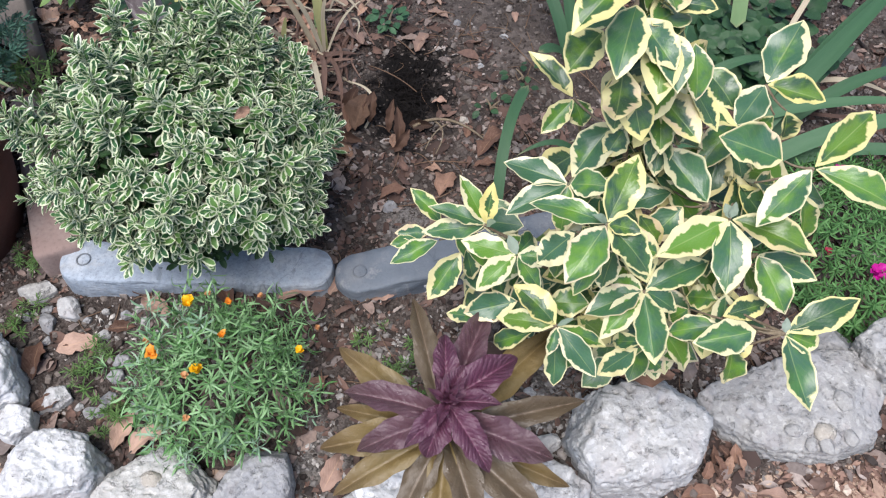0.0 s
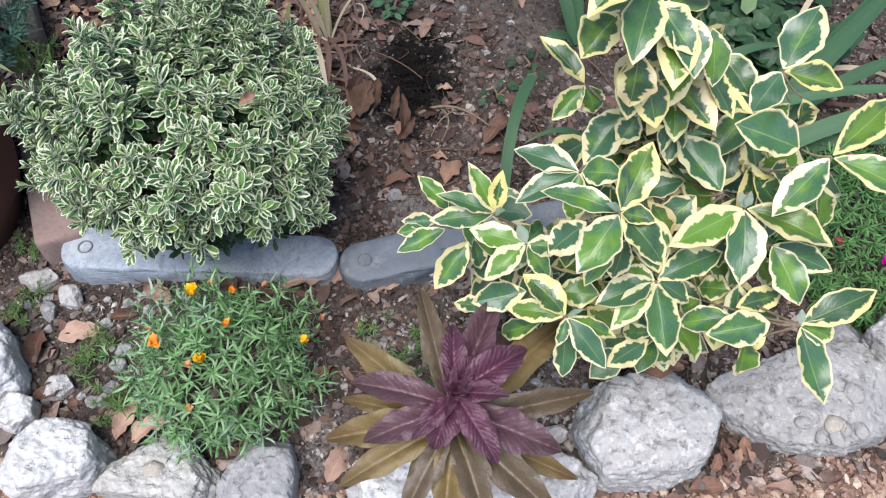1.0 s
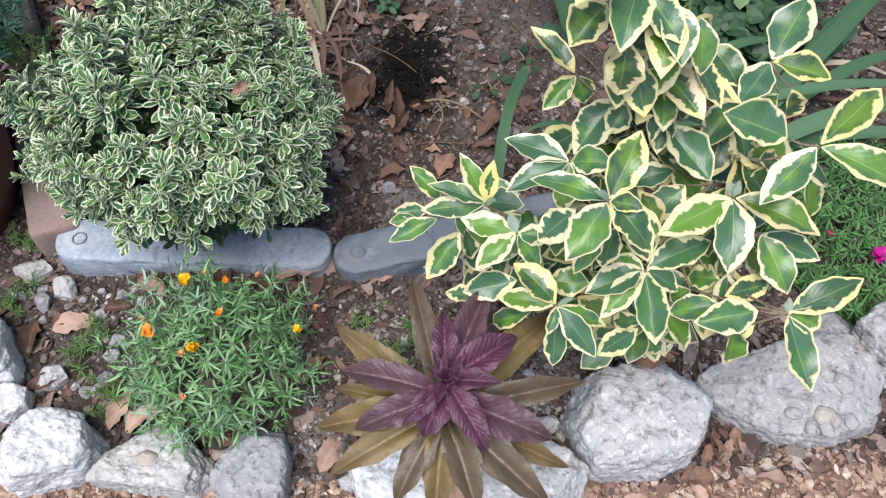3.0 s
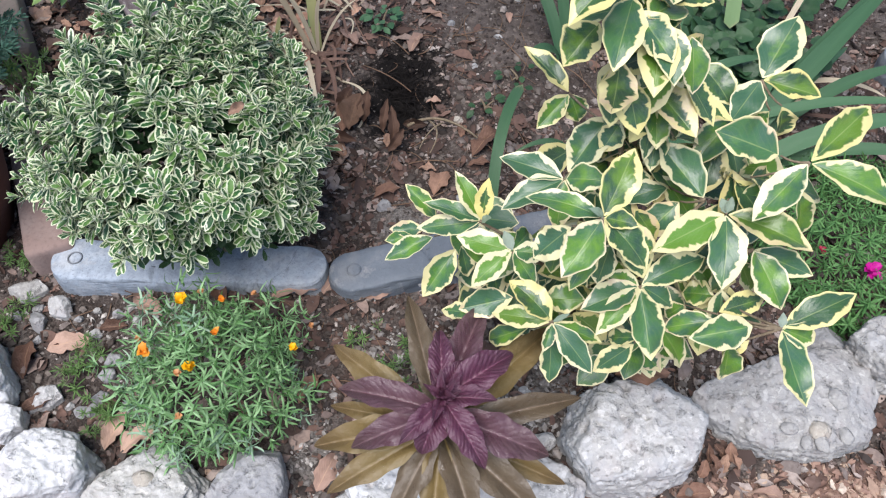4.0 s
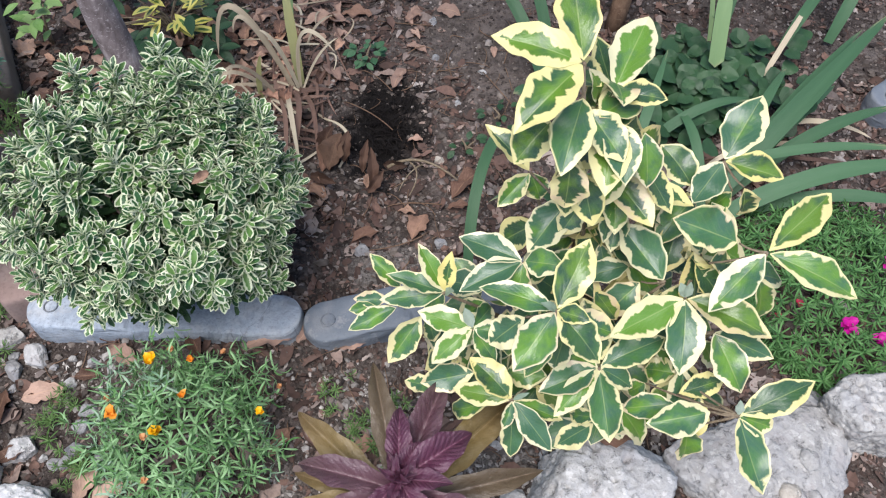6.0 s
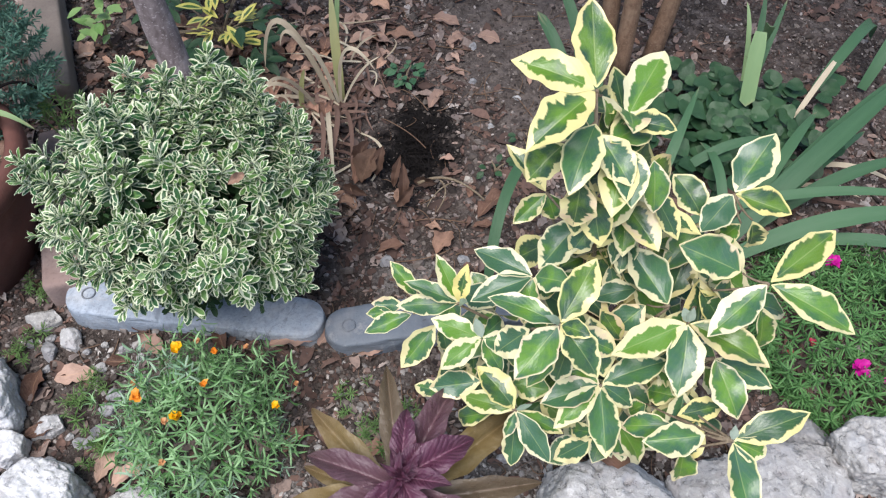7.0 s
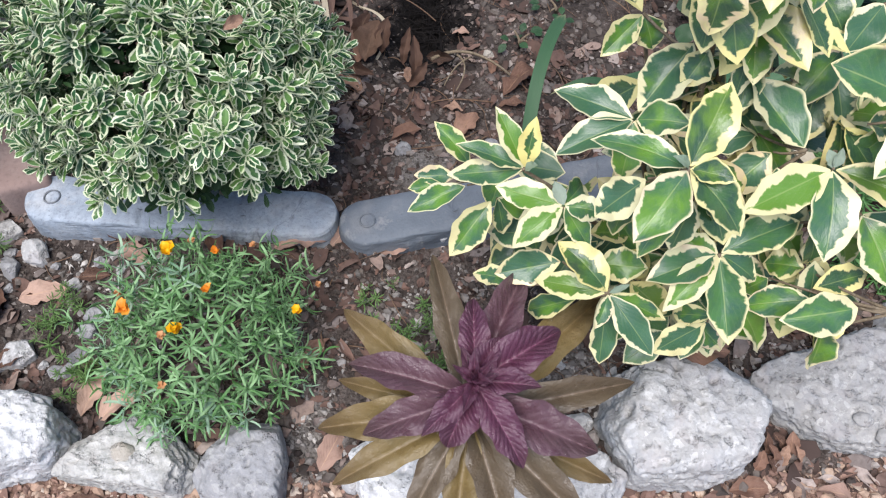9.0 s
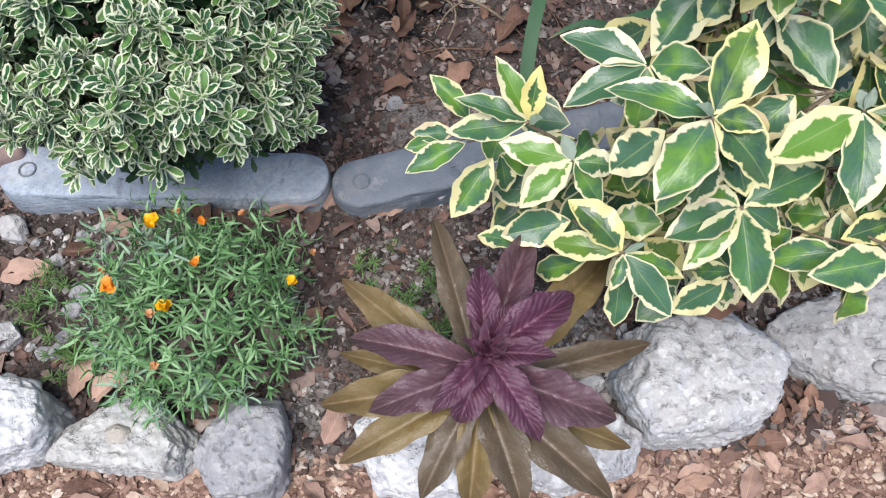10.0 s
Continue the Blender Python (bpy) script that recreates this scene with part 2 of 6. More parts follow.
    p.s.inputs["Coat Weight"].default_value = 0.15
    p.s.inputs["Coat Roughness"].default_value = 0.25
    return p.done(p.mix(pale, g, k))


def veined_leaf(name, a, b, tip, rough=0.42, rib=(0.3, 0.16, 0.2), thin=0.1, quilt=1.0):
    """Quilted leaf with deep side veins."""
    p = Paint(name, rough, 0.6, thin)
    u, v, _ = p.split(p.uv("leaf"))
    seed = p.op("MULTIPLY", p.each(), 31.0)
    mid = p.op("ABSOLUTE", p.op("SUBTRACT", u, 0.5))
    n = p.noise(p.vec(u, p.op("MULTIPLY", v, 2.0), seed), 3.5, 4)
    side = p.op("ABSOLUTE", p.op("SINE", p.op("ADD", p.op("MULTIPLY", p.op("SUBTRACT", v, p.op("MULTIPLY", mid, 0.46)), 38.0), p.op("MULTIPLY", n, 1.2))))
    c = p.mix(p.fit(n, 0.30, 0.75), a, b)
    c = p.mix(p.fit(p.op("ADD", v, p.op("MULTIPLY", n, 0.5)), 0.75, 1.25, 0.0, 0.6), c, tip)
    c = p.mix(p.fit(p.noise(p.vec(u, p.op("MULTIPLY", v, 2.0), seed), 30, 4, 0.7), 0.5, 0.75, 0.0, 0.45), c, tip)
    c = p.mix(p.fit(side, 0.0, 0.22, 0.24 * quilt, 0.0), c, tuple(0.42 * k for k in a))
    c = p.mix(p.fit(mid, 0.018, 0.006, 0.0, 0.5), c, rib)
    c = p.mix(p.fit(p.noise(p.vec(u, p.op("MULTIPLY", v, 2.4), seed), 34, 1), 0.76, 0.80, 0.0, 0.8), c, (0.55, 0.50, 0.46))
    p.bump(p.op("ADD", side, p.fit(mid, 0.0, 0.07, -1.2, 0.0)), 0.30 * quilt, 0.0022)
    p.bump(p.noise(p.vec(u, p.op("MULTIPLY", v, 2.5), seed), 22, 3, 0.6), 0.45, 0.003)
    return p.done(c, p.fit(n, 0.3, 0.7, rough - 0.05, rough + 0.10))


def plain_leaf(name, a, b, dry=None, rough=0.5, thin=0.15, scale=5.0):
    p = Paint(name, rough, 0.4, thin)
    u, v, _ = p.split(p.uv("leaf"))
    r = p.op("ADD", p.op("ADD", p.each(), p.op("MULTIPLY", p.island(), 0.3)), p.op("MULTIPLY", p.op("FLOOR", p.split(p.uv("edge"))[1]), 0.379))
    seed = p.op("MULTIPLY", r, 23.0)
    n = p.noise(p.vec(u, v, seed), scale, 4)
    c = p.mix(p.op("FRACT", p.op("MULTIPLY", r, 4.7)), a, b)
    c = p.mix(p.fit(n, 0.45, 0.75, 0.0, 0.5), c, b)
    if dry:
        c = p.mix(p.fit(p.op("ADD", v, p.op("MULTIPLY", n, 0.6)), 1.22, 1.42), c, dry)
    p.bump(p.noise(p.vec(p.op("MULTIPLY", u, 6.0), v, seed), 9, 3), 0.4, 0.002)
    return p.done(c)


def dead_leaf(name="dead_leaf", k=1.0, tint=(1.0, 0.9, 0.85), even=0.0):
    p = Paint(name, 0.75, 0.3, 0.08)
    u, v, _ = p.split(p.uv("leaf"))
    r = p.each()
    seed = p.op("MULTIPLY", r, 23.0)
    c = p.ramp(r, (0.0, (0.080, 0.050, 0.040)), (0.35, (0.155, 0.092, 0.070)), (0.65, (0.255, 0.160, 0.122)), (0.87, (0.37, 0.26, 0.20)), (1.0, (0.32, 0.21, 0.15)))
    c = p.mix(even, c, (0.31, 0.215, 0.17))
    n = p.noise(p.vec(u, v, seed), 4, 5, 0.65)
    c = p.mix(p.fit(n, 0.48, 0.72, 0.0, 0.65 - 0.6 * even), c, (0.09, 0.05, 0.035))
    c = p.mix(p.fit(p.noise(p.vec(u, v, seed), 14, 4, 0.7), 0.45, 0.7, 0.0, 0.5), c, (0.24, 0.17, 0.13))
    mid = p.op("ABSOLUTE", p.op("SUBTRACT", u, 0.5))
    side = p.op("SINE", p.op("MULTIPLY", p.op("SUBTRACT", v, p.op("MULTIPLY", mid, 0.8)), 55.0))
    c = p.mix(p.fit(mid, 0.03, 0.01, 0.0, 0.5), c, (0.36, 0.24, 0.16))
    c = p.mix(1.0, c, tuple(k * q for q in tint), "MULTIPLY")
    p.bump(p.op("ADD", p.op("MULTIPLY", side, 0.06), n), 0.5, 0.003)
    return p.done(c)


def bark_paint(name, a, b, pale, scale=40):
    p = Paint(name, 0.85, 0.3)
    v = p.space()
    x, y, z = p.split(v)
    n = p.noise(p.vec(x, y, p.op("MULTIPLY", z, 0.45)), scale, 5, 0.65, 0.4)
    c = p.ramp(n, (0.3, a), (0.62, b))
    c = p.mix(p.fit(p.noise(v, 22, 4), 0.52, 0.7, 0.0, 0.5), c, pale)
    c = p.mix(p.fit(p.noise(p.vec(x, y, p.op("MULTIPLY", z, 2.2)), 130, 2), 0.60, 0.66, 0.0, 0.6), c, pale)
    p.bump(n, 0.6, 0.006)
    return p.done(c)


def petal_paint(name, a, b):
    p = Paint(name, 0.5, 0.3, 0.2)
    return p.done(p.mix(p.fit(p.noise(p.space(), 130, 3), 0.35, 0.65), a, b))


SOIL = soil_paint()
LITTER = chip_paint("litter", (0.0, (0.050, 0.034, 0.030)), (0.3, (0.110, 0.068, 0.056)), (0.55, (0.200, 0.120, 0.096)), (0.72, (0.20, 0.172, 0.164)), (0.9, (0.31, 0.225, 0.190)), (1.0, (0.46, 0.41, 0.385)))
EARTH = chip_paint("earth_crumbs", (0.0, (0.026, 0.021, 0.020)), (0.5, (0.080, 0.067, 0.060)), (0.9, (0.20, 0.172, 0.154)), (1.0, (0.42, 0.38, 0.36)))
GRIT = chip_paint("grit", (0.0, (0.10, 0.092, 0.086)), (0.4, (0.22, 0.205, 0.195)), (0.8, (0.38, 0.36, 0.345)), (1.0, (0.58, 0.55, 0.52)))
GRAVEL = chip_paint("path_chips", (0.0, (0.19, 0.112, 0.088)), (0.3, (0.34, 0.215, 0.170)), (0.62, (0.42, 0.29, 0.215)), (0.88, (0.52, 0.39, 0.30)), (1.0, (0.62, 0.53, 0.45)))
LIME = rock_paint("limestone", (0.50, 0.50, 0.50), (0.375, 0.375, 0.378), (0.16, 0.158, 0.16), (0.45, 0.415, 0.375), (0.68, 0.68, 0.68))
CHALK = rock_paint("pale_limestone", (0.66, 0.665, 0.67), (0.53, 0.535, 0.545), (0.28, 0.28, 0.28), (0.58, 0.55, 0.50), (0.82, 0.82, 0.82))
GREY = rock_paint("grey_stone", (0.35, 0.35, 0.362), (0.27, 0.272, 0.282), (0.13, 0.125, 0.13), (0.29, 0.27, 0.245), (0.42, 0.42, 0.42))
DULL = rock_paint("dull_limestone", (0.41, 0.405, 0.395), (0.315, 0.31, 0.305), (0.135, 0.132, 0.132), (0.37, 0.34, 0.30), (0.55, 0.545, 0.535))
BEIGE_STONE = rock_paint("beige_stone", (0.45, 0.415, 0.365), (0.38, 0.345, 0.30), (0.27, 0.25, 0.22), (0.47, 0.42, 0.35), (0.60, 0.57, 0.52))
PEBBLY = rock_paint("pebbly_limestone", (0.53, 0.525, 0.50), (0.41, 0.405, 0.39), (0.15, 0.15, 0.145), (0.46, 0.43, 0.37), (0.64, 0.635, 0.62))
EDGING = edging_paint("edging_concrete", 1.05)
DARK_EDGING = edging_paint("shadowed_edging_concrete", 0.36)
# same concrete darkened: the shade over the rear blocks is put into the colour
SHADED_EDGING = edging_paint("shaded_edging_concrete", 0.42)
CLAY = fired_clay("terracotta", (0.135, 0.055, 0.045), (0.10, 0.045, 0.038), (0.19, 0.10, 0.085))
BEIGE = fired_clay("dusty_clay", (0.205, 0.170, 0.145), (0.155, 0.130, 0.112), (0.26, 0.23, 0.21))
BRICK = fired_clay("brick_clay", (0.29, 0.205, 0.185), (0.24, 0.175, 0.16), (0.36, 0.30, 0.28))
GILT = edged_leaf("gilt_leaf", (0.76, 0.72, 0.47), (0.75, 0.69, 0.36), (0.060, 0.170, 0.046), (0.125, 0.275, 0.024), (0.042, 0.120, 0.066), 0.17, 1.25, 0.34, 0.12, 0.24, blur=1.6)
CREAM_GILT = edged_leaf("cream_gilt_leaf", (0.76, 0.70, 0.33), (0.75, 0.66, 0.26), (0.060, 0.150, 0.035), (0.12, 0.25, 0.02), (0.034, 0.095, 0.042), 0.46, 1.5, 0.36, 0.14, blur=1.6)
PALE_GILT = edged_leaf("pale_gilt_leaf", (0.75, 0.70, 0.38), (0.74, 0.66, 0.26), (0.050, 0.130, 0.038), (0.130, 0.25, 0.025), (0.028, 0.078, 0.042), 0.26, 1.35, 0.30, 0.14, 0.26, blur=1.6)
BOX = edged_leaf("euonymus_leaf", (0.74, 0.78, 0.60), (0.60, 0.67, 0.44), (0.032, 0.130, 0.034), (0.14, 0.28, 0.07), (0.014, 0.068, 0.022), 0.28, 1.35, 0.48, 0.12, vein=(0.08, 0.17, 0.06), blur=3.0)
# older inner leaves without margins, their green darkened to paint shade between the sprigs
SHADED_OLD_BOX = plain_leaf("shaded_old_euonymus_leaf", (0.020, 0.062, 0.020), (0.038, 0.090, 0.030), None, 0.45, 0.1)
SILVER = plain_leaf("silver_bud", (0.30, 0.36, 0.30), (0.22, 0.30, 0.22), None, 0.7)
PURPLE = veined_leaf("purple_leaf", (0.092, 0.024, 0.054), (0.132, 0.052, 0.084), (0.088, 0.044, 0.064), 0.32, (0.25, 0.08, 0.15))
PLUM = veined_leaf("plum_leaf", (0.092, 0.040, 0.056), (0.145, 0.080, 0.098), (0.115, 0.080, 0.078), 0.30, (0.22, 0.12, 0.14), quilt=0.6)
OLIVE = veined_leaf("olive_leaf", (0.172, 0.122, 0.046), (0.235, 0.175, 0.072), (0.145, 0.095, 0.058), 0.38, (0.30, 0.22, 0.13), quilt=0.22)
UMBER = veined_leaf("umber_leaf", (0.105, 0.078, 0.052), (0.150, 0.118, 0.080), (0.125, 0.090, 0.056), 0.31, (0.27, 0.19, 0.14), quilt=0.28)
NEEDLE = plain_leaf("needle_leaf", (0.056, 0.175, 0.036), (0.29, 0.48, 0.24), None, 0.36, 0.12)
NEEDLE_PALE = plain_leaf("pale_needle_leaf", (0.085, 0.180, 0.045), (0.15, 0.26, 0.085), None, 0.5, 0.15)
NEEDLE_BLUE = plain_leaf("blue_needle_leaf", (0.050, 0.140, 0.100), (0.120, 0.240, 0.180), None, 0.55, 0.1)
NEEDLE_GREY = plain_leaf("grey_needle_leaf", (0.12, 0.25, 0.14), (0.34, 0.48, 0.34), None, 0.45, 0.1)
SWORD = plain_leaf("sword_leaf", (0.036, 0.098, 0.046), (0.062, 0.145, 0.070), (0.42, 0.33, 0.2), 0.50, 0.12, 2.0)
ROUND = plain_leaf("round_leaf", (0.014, 0.046, 0.020), (0.040, 0.098, 0.042), None, 0.42, 0.12)
STRAW = plain_leaf("straw_blade", (0.60, 0.54, 0.41), (0.40, 0.325, 0.235), None, 0.7, 0.1, 3.0)
BLADE = plain_leaf("green_blade", (0.16, 0.22, 0.08), (0.34, 0.34, 0.16), (0.42, 0.33, 0.2), 0.5, 0.12, 3.0)
GOLD = edged_leaf("gold_leaf", (0.76, 0.68, 0.16), (0.66, 0.62, 0.16), (0.07, 0.17, 0.03), (0.10, 0.22, 0.04), (0.05, 0.12, 0.03), 0.62, 0.6)
FRESH = plain_leaf("fresh_leaf", (0.15, 0.30, 0.08), (0.27, 0.42, 0.15), None, 0.45, 0.15)
FRESH_WEED = plain_leaf("weed_leaf", (0.035, 0.110, 0.050), (0.080, 0.180, 0.090), None, 0.5, 0.12)
DEAD = dead_leaf()
BROWN_DEAD = dead_leaf("brown_dead_leaf", 0.46)
PALE_DEAD = dead_leaf("pale_dead_leaf", 1.75)
ROSY_DEAD = dead_leaf("rosy_dead_leaf", 1.45, (1.0, 0.98, 1.0), 0.5)
MAT_GREEN = plain_leaf("mat_leaf", (0.038, 0.128, 0.030), (0.125, 0.28, 0.09), None, 0.45, 0.12)
PALE_SWORD = plain_leaf("pale_sword_leaf", (0.15, 0.26, 0.12), (0.25, 0.36, 0.17), (0.40, 0.36, 0.22), 0.45, 0.15, 2.0)
RUSSET = plain_leaf("russet_dead_leaf", (0.085, 0.048, 0.038), (0.22, 0.135, 0.105), None, 0.7, 0.08)
BARK = bark_paint("bark", (0.125, 0.100, 0.100), (0.255, 0.215, 0.220), (0.50, 0.45, 0.46), 70)
STEM = bark_paint("brown_stem", (0.10, 0.06, 0.04), (0.19, 0.12, 0.08), (0.24, 0.17, 0.12), 90)
TWIG = bark_paint("twig", (0.13, 0.10, 0.07), (0.24, 0.19, 0.13), (0.3, 0.26, 0.2), 200)
RED_STEM = bark_paint("red_stem", (0.13, 0.03, 0.04), (0.2, 0.07, 0.06), (0.22, 0.12, 0.08), 90)
CHAR = Paint("char", 0.9, 0.2).done((0.012, 0.010, 0.010))
ORANGE = petal_paint("orange_petal", (0.80, 0.24, 0.02), (0.75, 0.36, 0.05))
YELLOW = petal_paint("yellow_petal", (0.85, 0.50, 0.01), (0.80, 0.40, 0.01))
SALMON = petal_paint("salmon_petal", (0.65, 0.30, 0.13), (0.55, 0.33, 0.17))
MAGENTA = petal_paint("magenta_petal", (0.55, 0.01, 0.30), (0.42, 0.01, 0.22))
CRIMSON = petal_paint("crimson_bud", (0.45, 0.03, 0.07), (0.35, 0.03, 0.07))

# ---- building helpers ----
WORLD = {}


def thing(name, at, label, category, group=""):
    """An Empty at the base of a thing."""
    ob = tagged(new(name), label, category, group)
    ob.location = at
    ob.empty_display_size = 0.02
    WORLD[ob] = Matrix.Translation(at)
    return ob


def mesh_of(bm, material, name="mesh", smooth=True):
    me = bpy.data.meshes.new(name)
    bm.normal_update()
    bm.to_mesh(me)
    bm.free()
    me.materials.append(material)
    if smooth:
        me.polygons.foreach_set("use_smooth", [True] * len(me.polygons))
    return me


def hang(name, me, parent, m=None, label=""):
    """A mesh as a part of a thing, at the world pose m."""
    ob = new(name, me)
    m = m or Matrix()
    ob.parent = parent
    ob.matrix_basis = WORLD[parent].inverted() @ m
    WORLD[ob] = m
    return tagged(ob, label)


def part(name, bm, material, parent, label="", m=None, smooth=True):
    return hang(name, mesh_of(bm, material, name, smooth), parent, m, label)


def tube(bm, pts, radii, sides=8):
    """A tapered, capped tube along points."""
    pts = [Vector(p) for p in pts]
    rings = []
    for i, p in enumerate(pts):
        d = (pts[min(i + 1, len(pts) - 1)] - pts[max(i - 1, 0)]).normalized()
        a = d.orthogonal().normalized() if i == 0 else (last - d * last.dot(d)).normalized()
        last, b = a, d.cross(a)
        rings.append([bm.verts.new(p + (a * math.cos(k * math.tau / sides) + b * math.sin(k * math.tau / sides)) * radii[i]) for k in range(sides)])
    for r, s in zip(rings, rings[1:]):
        for k in range(sides):
            bm.faces.new((r[k], r[(k + 1) % sides], s[(k + 1) % sides], s[k]))
    bm.faces.new(rings[0][::-1])
    bm.faces.new(rings[-1])


def bend(a, b, c, n):
    """Points on a smooth arc from a to c, drawn towards b."""
    a, b, c = Vector(a), Vector(b), Vector(c)
    return [a * (1 - t) ** 2 + b * 2 * t * (1 - t) + c * t * t for t in (i / n for i in range(n + 1))]


def oval(v, peak=0.46, sharp=0.75):
    """Leaf half width along its length, 1 at the widest place."""
    k = v ** (math.log(0.5) / math.log(peak))
    return max(0.0, math.sin(math.pi * k)) ** sharp


def add_leaf(bm, length, width, m=None, shape=oval, along=8, across=4, fold=0.15, arch=0.06, wave=0.0, rng=random, twist=0.0, petiole=0.0, root=None, index=0):
    """Leaf blade along +X, face to +Z, with uv layers leaf (across, along) and edge (distance from the margin, leaf index). root: a vertex it grows from."""
    m = m or Matrix()
    uv, ed = bm.loops.layers.uv.get("leaf") or bm.loops.layers.uv.new("leaf"), bm.loops.layers.uv.get("edge") or bm.loops.layers.uv.new("edge")
    ph, ph2 = rng.uniform(0, 6.28), rng.uniform(0, 6.28)
    rows = []
    for i in range(along + 1):
        v = i / along
        w = max(shape(v), 0.03 if i < along else 0.012) * width / 2
        row = []
        for j in range(across + 1):
            s = 2 * j / across - 1
            y = s * w * (1 + wave * 0.35 * math.sin(v * 23 + ph + s))
            z = fold * abs(s) ** 1.3 * w + arch * length * 4 * v * (1 - v) + wave * w * abs(s) * math.sin(v * 11 + ph2 + (1.9 if s > 0 else 0))
            z += twist * s * w * v
            row.append((bm.verts.new(m @ Vector((petiole + v * length, y, z))), (s + 1) / 2, v, (1 - abs(s)) * w / (width / 2)))
        rows.append(row)
    for i, (r, q) in enumerate(zip(rows, rows[1:])):
        for j in range(across):
            corners = (r[j], q[j], q[j + 1], r[j + 1])
            if root and i == 0:
                corners = ((root, 0.5, 0.0, 0.0), q[j], q[j + 1])
            f = bm.faces.new([c[0] for c in corners])
            f.smooth = True
            for loop, c in zip(f.loops, corners):
                loop[uv].uv, loop[ed].uv = (c[1], c[2]), (c[3], index + 0.5)
    if root:
        for c in rows[0]:
            bm.verts.remove(c[0])


def shoot_axis(bm, points):
    """A thin three-sided shoot; gives the vertex at each of its points."""
    verts = [bm.verts.new(p) for p in points]
    for a, b in zip(verts, verts[1:]):
        d = (b.co - a.co).orthogonal().normalized() * 0.0014
        c = bm.verts.new((a.co + b.co) / 2 + d)
        bm.faces.new((a, b, c))
    return verts


def aim(at, az, el, lean=(0, -0.35, 1), roll=0.0):
    """Pose with +X along azimuth and elevation in degrees and +Z turned to lean."""
    d = Vector((math.cos(radians(el)) * math.cos(radians(az)), math.cos(radians(el)) * math.sin(radians(az)), math.sin(radians(el))))
    n = Vector(lean) - d * Vector(lean).dot(d)
    n = n.normalized() if n.length > 1e-3 else d.orthogonal().normalized()
    s = n.cross(d)
    m = Matrix((d, s, n)).transposed().to_4x4()
    return Matrix.Translation(at) @ m @ pose(0, 0, 0, roll, 0, 0)


# ---- ground: one sheet, dense under the bed ----
def steps(lo, hi, fine_lo, fine_hi, fine):
    core = np.arange(fine_lo, fine_hi + fine / 2, fine)
    grow = np.cumsum(fine * 1.35 ** np.arange(1, 40))
    left, right = fine_lo - grow, fine_hi + grow
    return np.concatenate(([lo], left[left > lo + 1][::-1], core, right[right < hi - 1], [hi]))


def lumps(x, y, scale, seed, octaves=4):
    total, amp = np.zeros_like(x), 1.0
    rs = np.random.RandomState(seed)
    for o in range(octaves):
        for _ in range(5):
            a, ph = rs.uniform(0, math.tau), rs.uniform(0, math.tau)
            k = scale * 2 ** o * rs.uniform(0.7, 1.4)
            total += amp * np.sin((x * math.cos(a) + y * math.sin(a)) * k + ph)
        amp *= 0.5
    return total / 5


def ground_height(x, y):
    near = np.exp(-((x / 2.2) ** 2 + ((y - 1) / 2.2) ** 2))
    h = (0.006 * lumps(x, y, 9, 3) + 0.0045 * lumps(x, y, 40, 5, 3) + 0.0035 * lumps(x, y, 110, 8, 2)) * near
    pit = np.exp(-(((x + 0.065) / 0.085) ** 2 + ((y - 1.385) / 0.11) ** 2))
    # earth heaped against the front of the edging blocks
    foot = np.where(x < -0.15, 0.792, 0.805 + 0.5 * (x + 0.15))
    heap = np.exp(-((y - foot) / 0.042) ** 2) / (1 + np.exp(np.clip(-(x + 0.50) / 0.025, -40, 40))) / (1 + np.exp(np.clip((x - 0.32) / 0.03, -40, 40)))
    return h + 0.032 * heap - 0.045 * pit - 0.012 - 0.01 * near * (y < 0.5)


def build_ground():
    xs, ys = steps(-60, 60, -1.2, 1.3, 0.0095), steps(-60, 60, 0.1, 2.3, 0.0095)
    gx, gy = np.meshgrid(xs, ys)
    gz = ground_height(gx, gy)
    nx, ny = len(xs), len(ys)
    verts = np.stack((gx, gy, gz), -1).reshape(-1, 3)
    i = (np.arange(ny - 1)[:, None] * nx + np.arange(nx - 1)[None]).reshape(-1)
    me = bpy.data.meshes.new("ground")
    me.from_pydata(verts.tolist(), [], np.stack((i, i + 1, i + nx + 1, i + nx), 1).tolist())
    me.materials.append(SOIL)
    me.polygons.foreach_set("use_smooth", [True] * len(me.polygons))
    tagged(new("ground", me), "grey-brown dry garden soil with a burnt patch", "ground", kind="structure")


build_ground()


def ground_at(x, y):
    return float(ground_height(np.array([x]), np.array([y]))[0])


